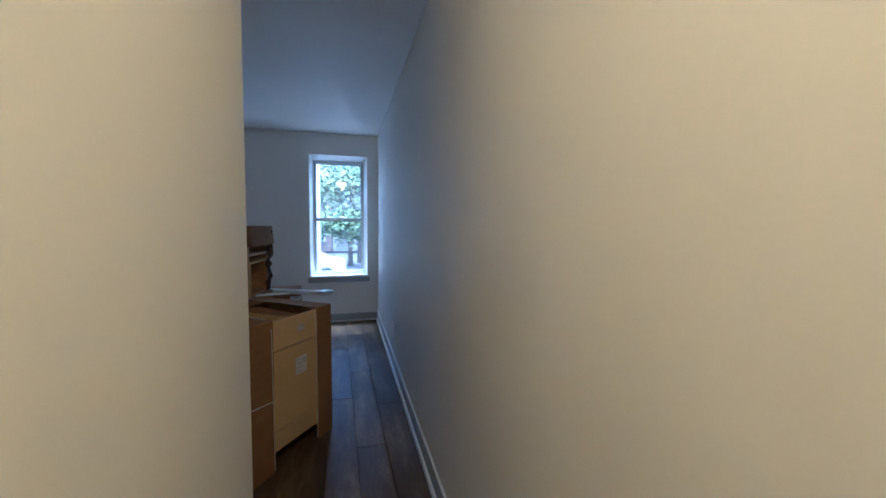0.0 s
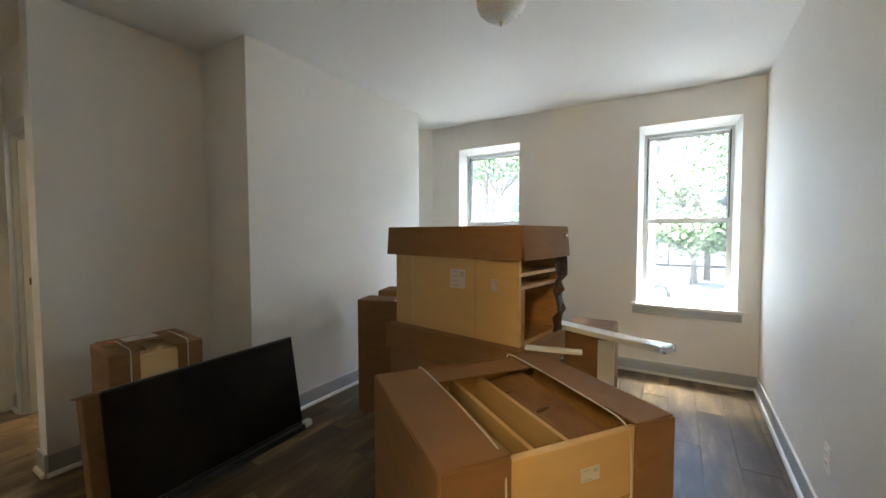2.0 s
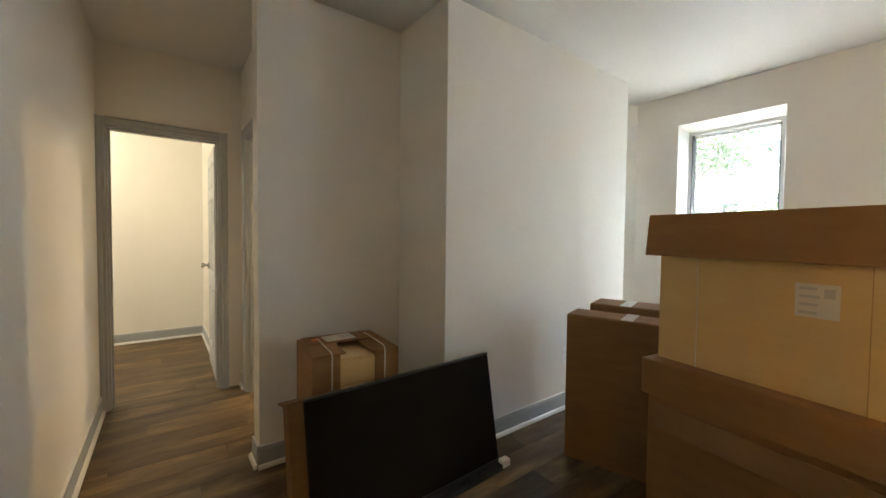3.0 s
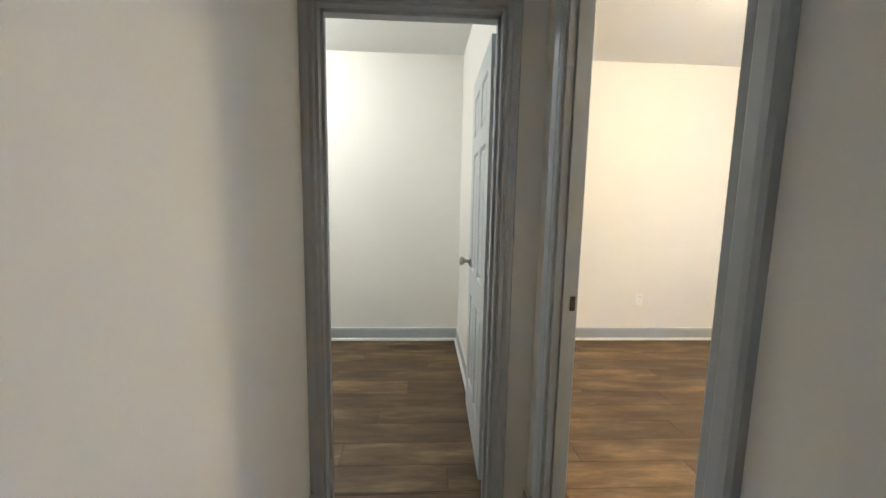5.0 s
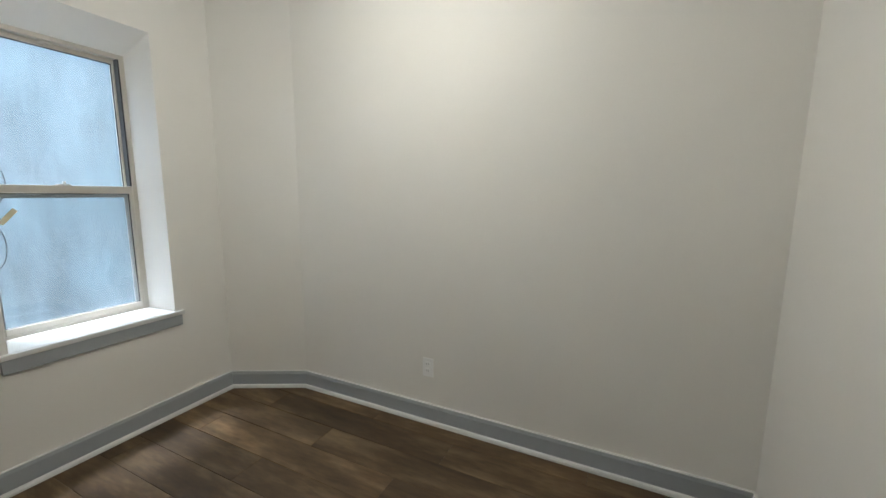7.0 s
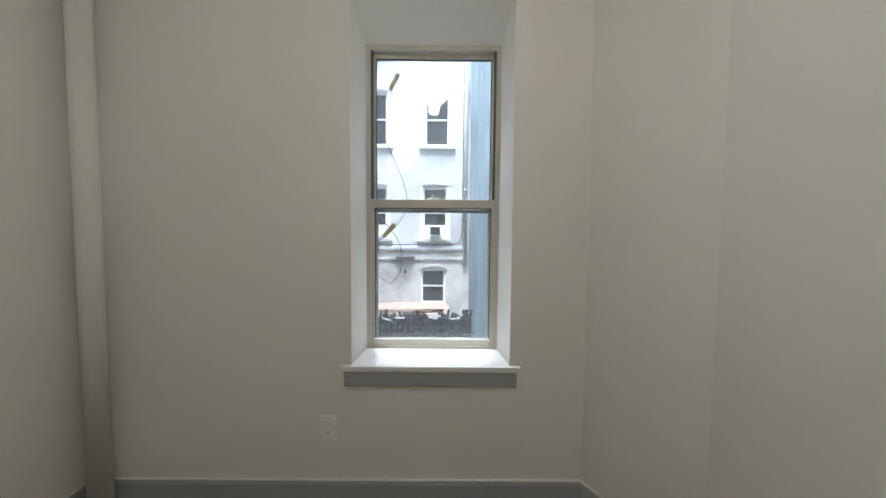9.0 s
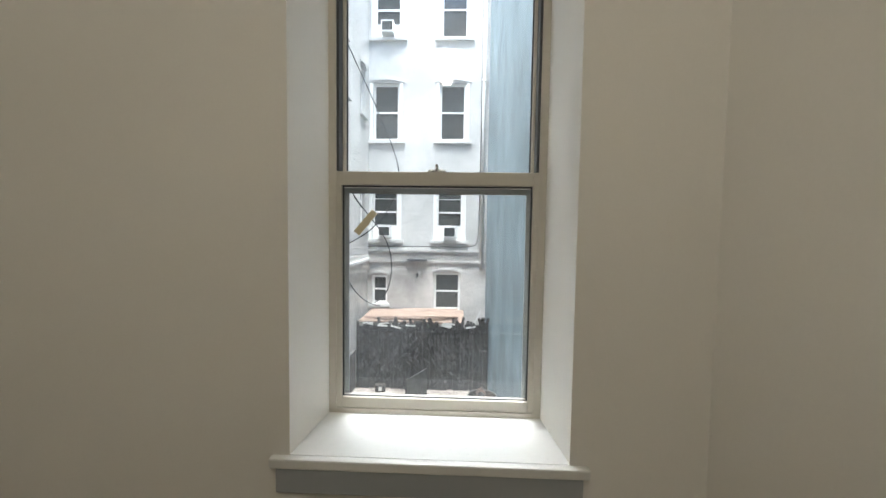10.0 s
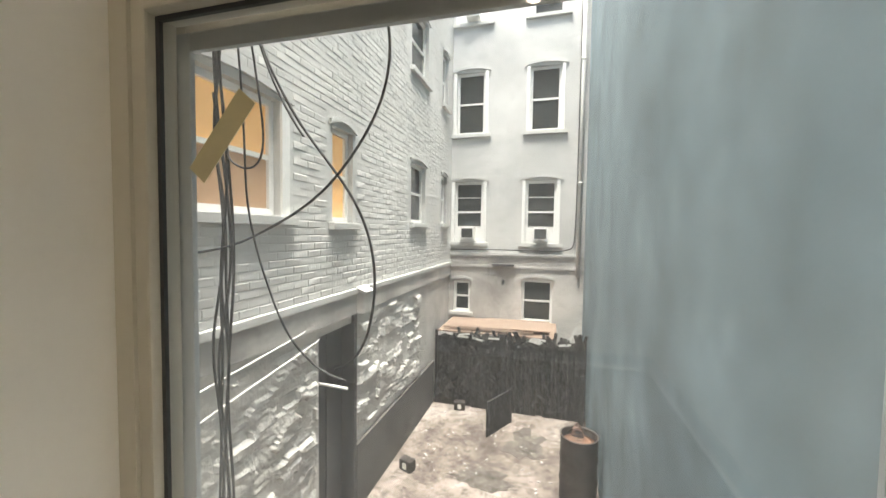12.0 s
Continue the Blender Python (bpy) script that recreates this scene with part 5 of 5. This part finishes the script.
def railing():
    r = thing("front_railing", pose(-7, 8.6, SG), "low steel railing along the front yard", "railing")
    part("top_rail", box(0, 9, -0.03, 0.03, 0.98, 1.04), STEEL, r)
    part("low_rail", box(0, 9, -0.02, 0.02, 0.14, 0.18), STEEL, r)
    for k in range(61):
        part("post" if k % 10 == 0 else "bar", box(k * 0.15 - 0.01, k * 0.15 + 0.01, -0.01, 0.01, 0, 1.0), STEEL, r)


railing()
_sl = thing("street_lamp", pose(-0.55, 10.0, SG), "grey steel street lamp post", "street lamp")
part("post", lathe([(0.0, 0), (0.11, 0), (0.11, 0.3), (0.06, 0.4), (0.045, 5.5), (0.0, 5.5)], 16), STEEL, _sl)
part("lamp_head", box(-0.5, 0.1, -0.1, 0.1, 5.45, 5.6, bevel=0.03), STEEL, _sl)


# ---- floor planks ----
PW, PL = 0.178, 1.22
_plank_meshes = {}


def plank_mesh(x0, x1, y0, y1):
    key = (round(x1 - x0, 3), round(y1 - y0, 3))
    if key not in _plank_meshes:
        w, l = key
        me = bpy.data.meshes.new("plank")
        e, g = 0.0015, 0.0006
        vs = [(g, g, -0.006), (w - g, g, -0.006), (w - g, l - g, -0.006), (g, l - g, -0.006),
              (g, g, -e), (w - g, g, -e), (w - g, l - g, -e), (g, l - g, -e),
              (g + e, g + e, 0), (w - g - e, g + e, 0), (w - g - e, l - g - e, 0), (g + e, l - g - e, 0)]
        fs = [(8, 9, 10, 11)] + [(i, (i + 1) % 4, 4 + (i + 1) % 4, 4 + i) for i in range(4)] + [(4 + i, 4 + (i + 1) % 4, 8 + (i + 1) % 4, 8 + i) for i in range(4)]
        me.from_pydata(vs, [], fs)
        me.materials.append(FLOOR)
        _plank_meshes[key] = me
    return _plank_meshes[key]


AREAS = [(CORR_W, EAST, -2.08, HALL_S), (REC_W, EAST, HALL_S, NORTH), (DA_W, REC_W, HALL_S, HALL_N), (R2_W, DA_W, R2_S, R2_N), (DA_W, R2_E, R2_S, HALL_S - 0.12), (DOOR_C[0], DOOR_C[1], HALL_N, HALL_N + 0.075), (RC_W, REC_W - 0.13, HALL_N + 0.075, NORTH)]
random.seed(31)
for _ax0, _ax1, _ay0, _ay1 in AREAS:
    _col0, _col1 = math.floor(_ax0 / PW), math.ceil(_ax1 / PW)
    for _c in range(_col0, _col1):
        _x0, _x1 = max(_ax0, _c * PW), min(_ax1, (_c + 1) * PW)
        if _x1 - _x0 < 0.006:
            continue
        _off = (_c * 0.437) % 1.0 * PL
        _k = math.floor((_ay0 - _off) / PL)
        while _off + _k * PL < _ay1:
            _y0, _y1 = max(_ay0, _off + _k * PL), min(_ay1, _off + (_k + 1) * PL)
            _k += 1
            if _y1 - _y0 < 0.01:
                continue
            _ob = new("plank", plank_mesh(_x0, _x1, _y0, _y1))
            _ob.location = (_x0, _y0, 0)
            _ob.parent = floor


# ---- painted bricks of the yard wall ----
def brick_mesh(name, l, h, seed):
    rnd = random.Random(seed)
    me = bpy.data.meshes.new(name)
    d = 0.003 + rnd.uniform(-0.0018, 0.003)
    b = 0.009
    j = lambda s: rnd.uniform(-s, s)
    base = [(0, 0, 0), (0, l, 0), (0, l, h), (0, 0, h)]
    top = [(-d + j(0.002), b + j(0.002), b + j(0.002)), (-d + j(0.003), l - b + j(0.002), b + j(0.002)), (-d + j(0.003), l - b + j(0.002), h - b + j(0.002)), (-d + j(0.003), b + j(0.002), h - b + j(0.002))]
    me.from_pydata(base + top, [], [(7, 6, 5, 4)] + [(i, (i + 1) % 4, 4 + (i + 1) % 4, 4 + i) for i in range(4)])
    me.materials.append(BRICKW)
    return me


BL, BH = 0.215, 0.0715
_kinds = [brick_mesh("brick", BL - 0.004, BH - 0.004, s) for s in range(8)]
_east = bpy.data.objects["wall_yard_east"]
random.seed(41)
_far_v, _far_f = [], []
_row = 0
_z = 0.455
while _z < 7.4:
    _y = -9.55 - (BL / 2 if _row % 2 else 0)
    while _y < -1.45:
        _y1 = _y + BL - 0.012
        blocked = any(_y1 > a - 0.07 and _y < b + 0.07 and _z + BH > c - 0.10 and _z < e + 0.13 for a, b, c, e, _ in EAST_WINS)
        if not blocked and _y > -9.59:
            _me = random.choice(_kinds)
            if -4.9 < _y < -2.5 and _z < 2.5:
                _ob = new("brick", _me)
                _ob.location = (YE, _y, _z + random.uniform(-0.003, 0.003))
                _ob.parent = _east
            else:
                _n0 = len(_far_v)
                _far_v += [(v.co.x + YE, v.co.y + _y, v.co.z + _z) for v in _me.vertices]
                _far_f += [tuple(i + _n0 for i in p.vertices) for p in _me.polygons]
        _y += BL
    _z += BH
    _row += 1
_me = bpy.data.meshes.new("far_bricks")
_me.from_pydata(_far_v, [], _far_f)
_me.materials.append(BRICKW)
_ob = new("brickwork", _me)
_ob.parent = _east
tagged(_ob, "white painted bricks", "", "", "stuff")

# rough stones of the basement wall
_stone = bpy.data.objects["wall_yard_stone"]
random.seed(51)


def stone_mesh(seed):
    rnd = random.Random(seed)
    bm = bmesh.new()
    bmesh.ops.create_icosphere(bm, subdivisions=2, radius=1)
    for v in bm.verts:
        k = 1 + 0.35 * noise.noise(v.co * 1.7 + Vector((seed * 3.1, 0, 0)))
        v.co = Vector((v.co.x * 0.35 * k, v.co.y * k, v.co.z * 0.55 * k))
    me = bpy.data.meshes.new("stone")
    bm.to_mesh(me)
    bm.free()
    me.materials.append(STONEW)
    return me


def rubble_coat(y0, y1, z0, z1):
    """Lumpy painted face of the rubble wall, with long flat stones showing through."""
    ny_, nz_ = int((y1 - y0) / 0.035), int((z1 - z0) / 0.03)
    vs, fs = [], []
    for i in range(ny_ + 1):
        for k in range(nz_ + 1):
            yy, zz = y0 + (y1 - y0) * i / ny_, z0 + (z1 - z0) * k / nz_
            q = Vector((yy * 3.4, zz * 7.5 + 0.8 * noise.noise(Vector((yy * 2.0, zz * 2.0, 7.0))), 0.0))
            lump = noise.cell(q + Vector((0.4 * noise.noise(q), 0.3 * noise.noise(q + Vector((9, 3, 1))), 0.0)))
            dx = 0.030 * lump + 0.028 * noise.noise(q * 0.9) + 0.012 * noise.noise(q * 3.1)
            edge = min(1.0, min(i, ny_ - i, k, nz_ - k) / 2.0)
            vs.append((YE + 0.026 - max(0.0, dx + 0.014) * edge, yy, zz))
    for i in range(ny_):
        for k in range(nz_):
            n0 = i * (nz_ + 1) + k
            fs.append((n0, n0 + nz_ + 1, n0 + nz_ + 2, n0 + 1))
    me = bpy.data.meshes.new("rubble_coat")
    me.from_pydata(vs, [], fs)
    me.materials.append(STONEW)
    ob = new("rubble_coat", me)
    ob.parent = _stone
    tagged(ob, "lumpy white painted rubble face", "", "", "stuff")


rubble_coat(_ny[1] + 0.01, -1.16, YG, 0.02)
rubble_coat(-7.4, _ny[0] - 0.01, -1.50, 0.12)
_stones = [stone_mesh(s) for s in range(7)]
_cnt = 0
for _r in range(24):
    _z = YG + 0.05 + _r * 0.105
    _y = -9.5
    while _y < -1.3:
        _s = random.uniform(0.07, 0.15)
        if not (_ny[0] - 0.10 < _y < _ny[1] + 0.10) and not (_z < -1.6 and -8.3 < _y < _ny[0]) and random.random() < 0.14 and _y > -7.4 and _y < -1.9 and _cnt < 330:
            _ob = new("stone", random.choice(_stones))
            _ob.location = (YE + 0.040, _y, _z + random.uniform(-0.03, 0.03))
            _ob.scale = (_s * 0.42, _s * random.uniform(1.0, 1.5), _s * random.uniform(0.35, 0.7))
            _ob.rotation_euler = (random.uniform(-0.2, 0.2), 0, 0)
            _ob.parent = _stone
            _cnt += 1
        _y += _s * 1.75
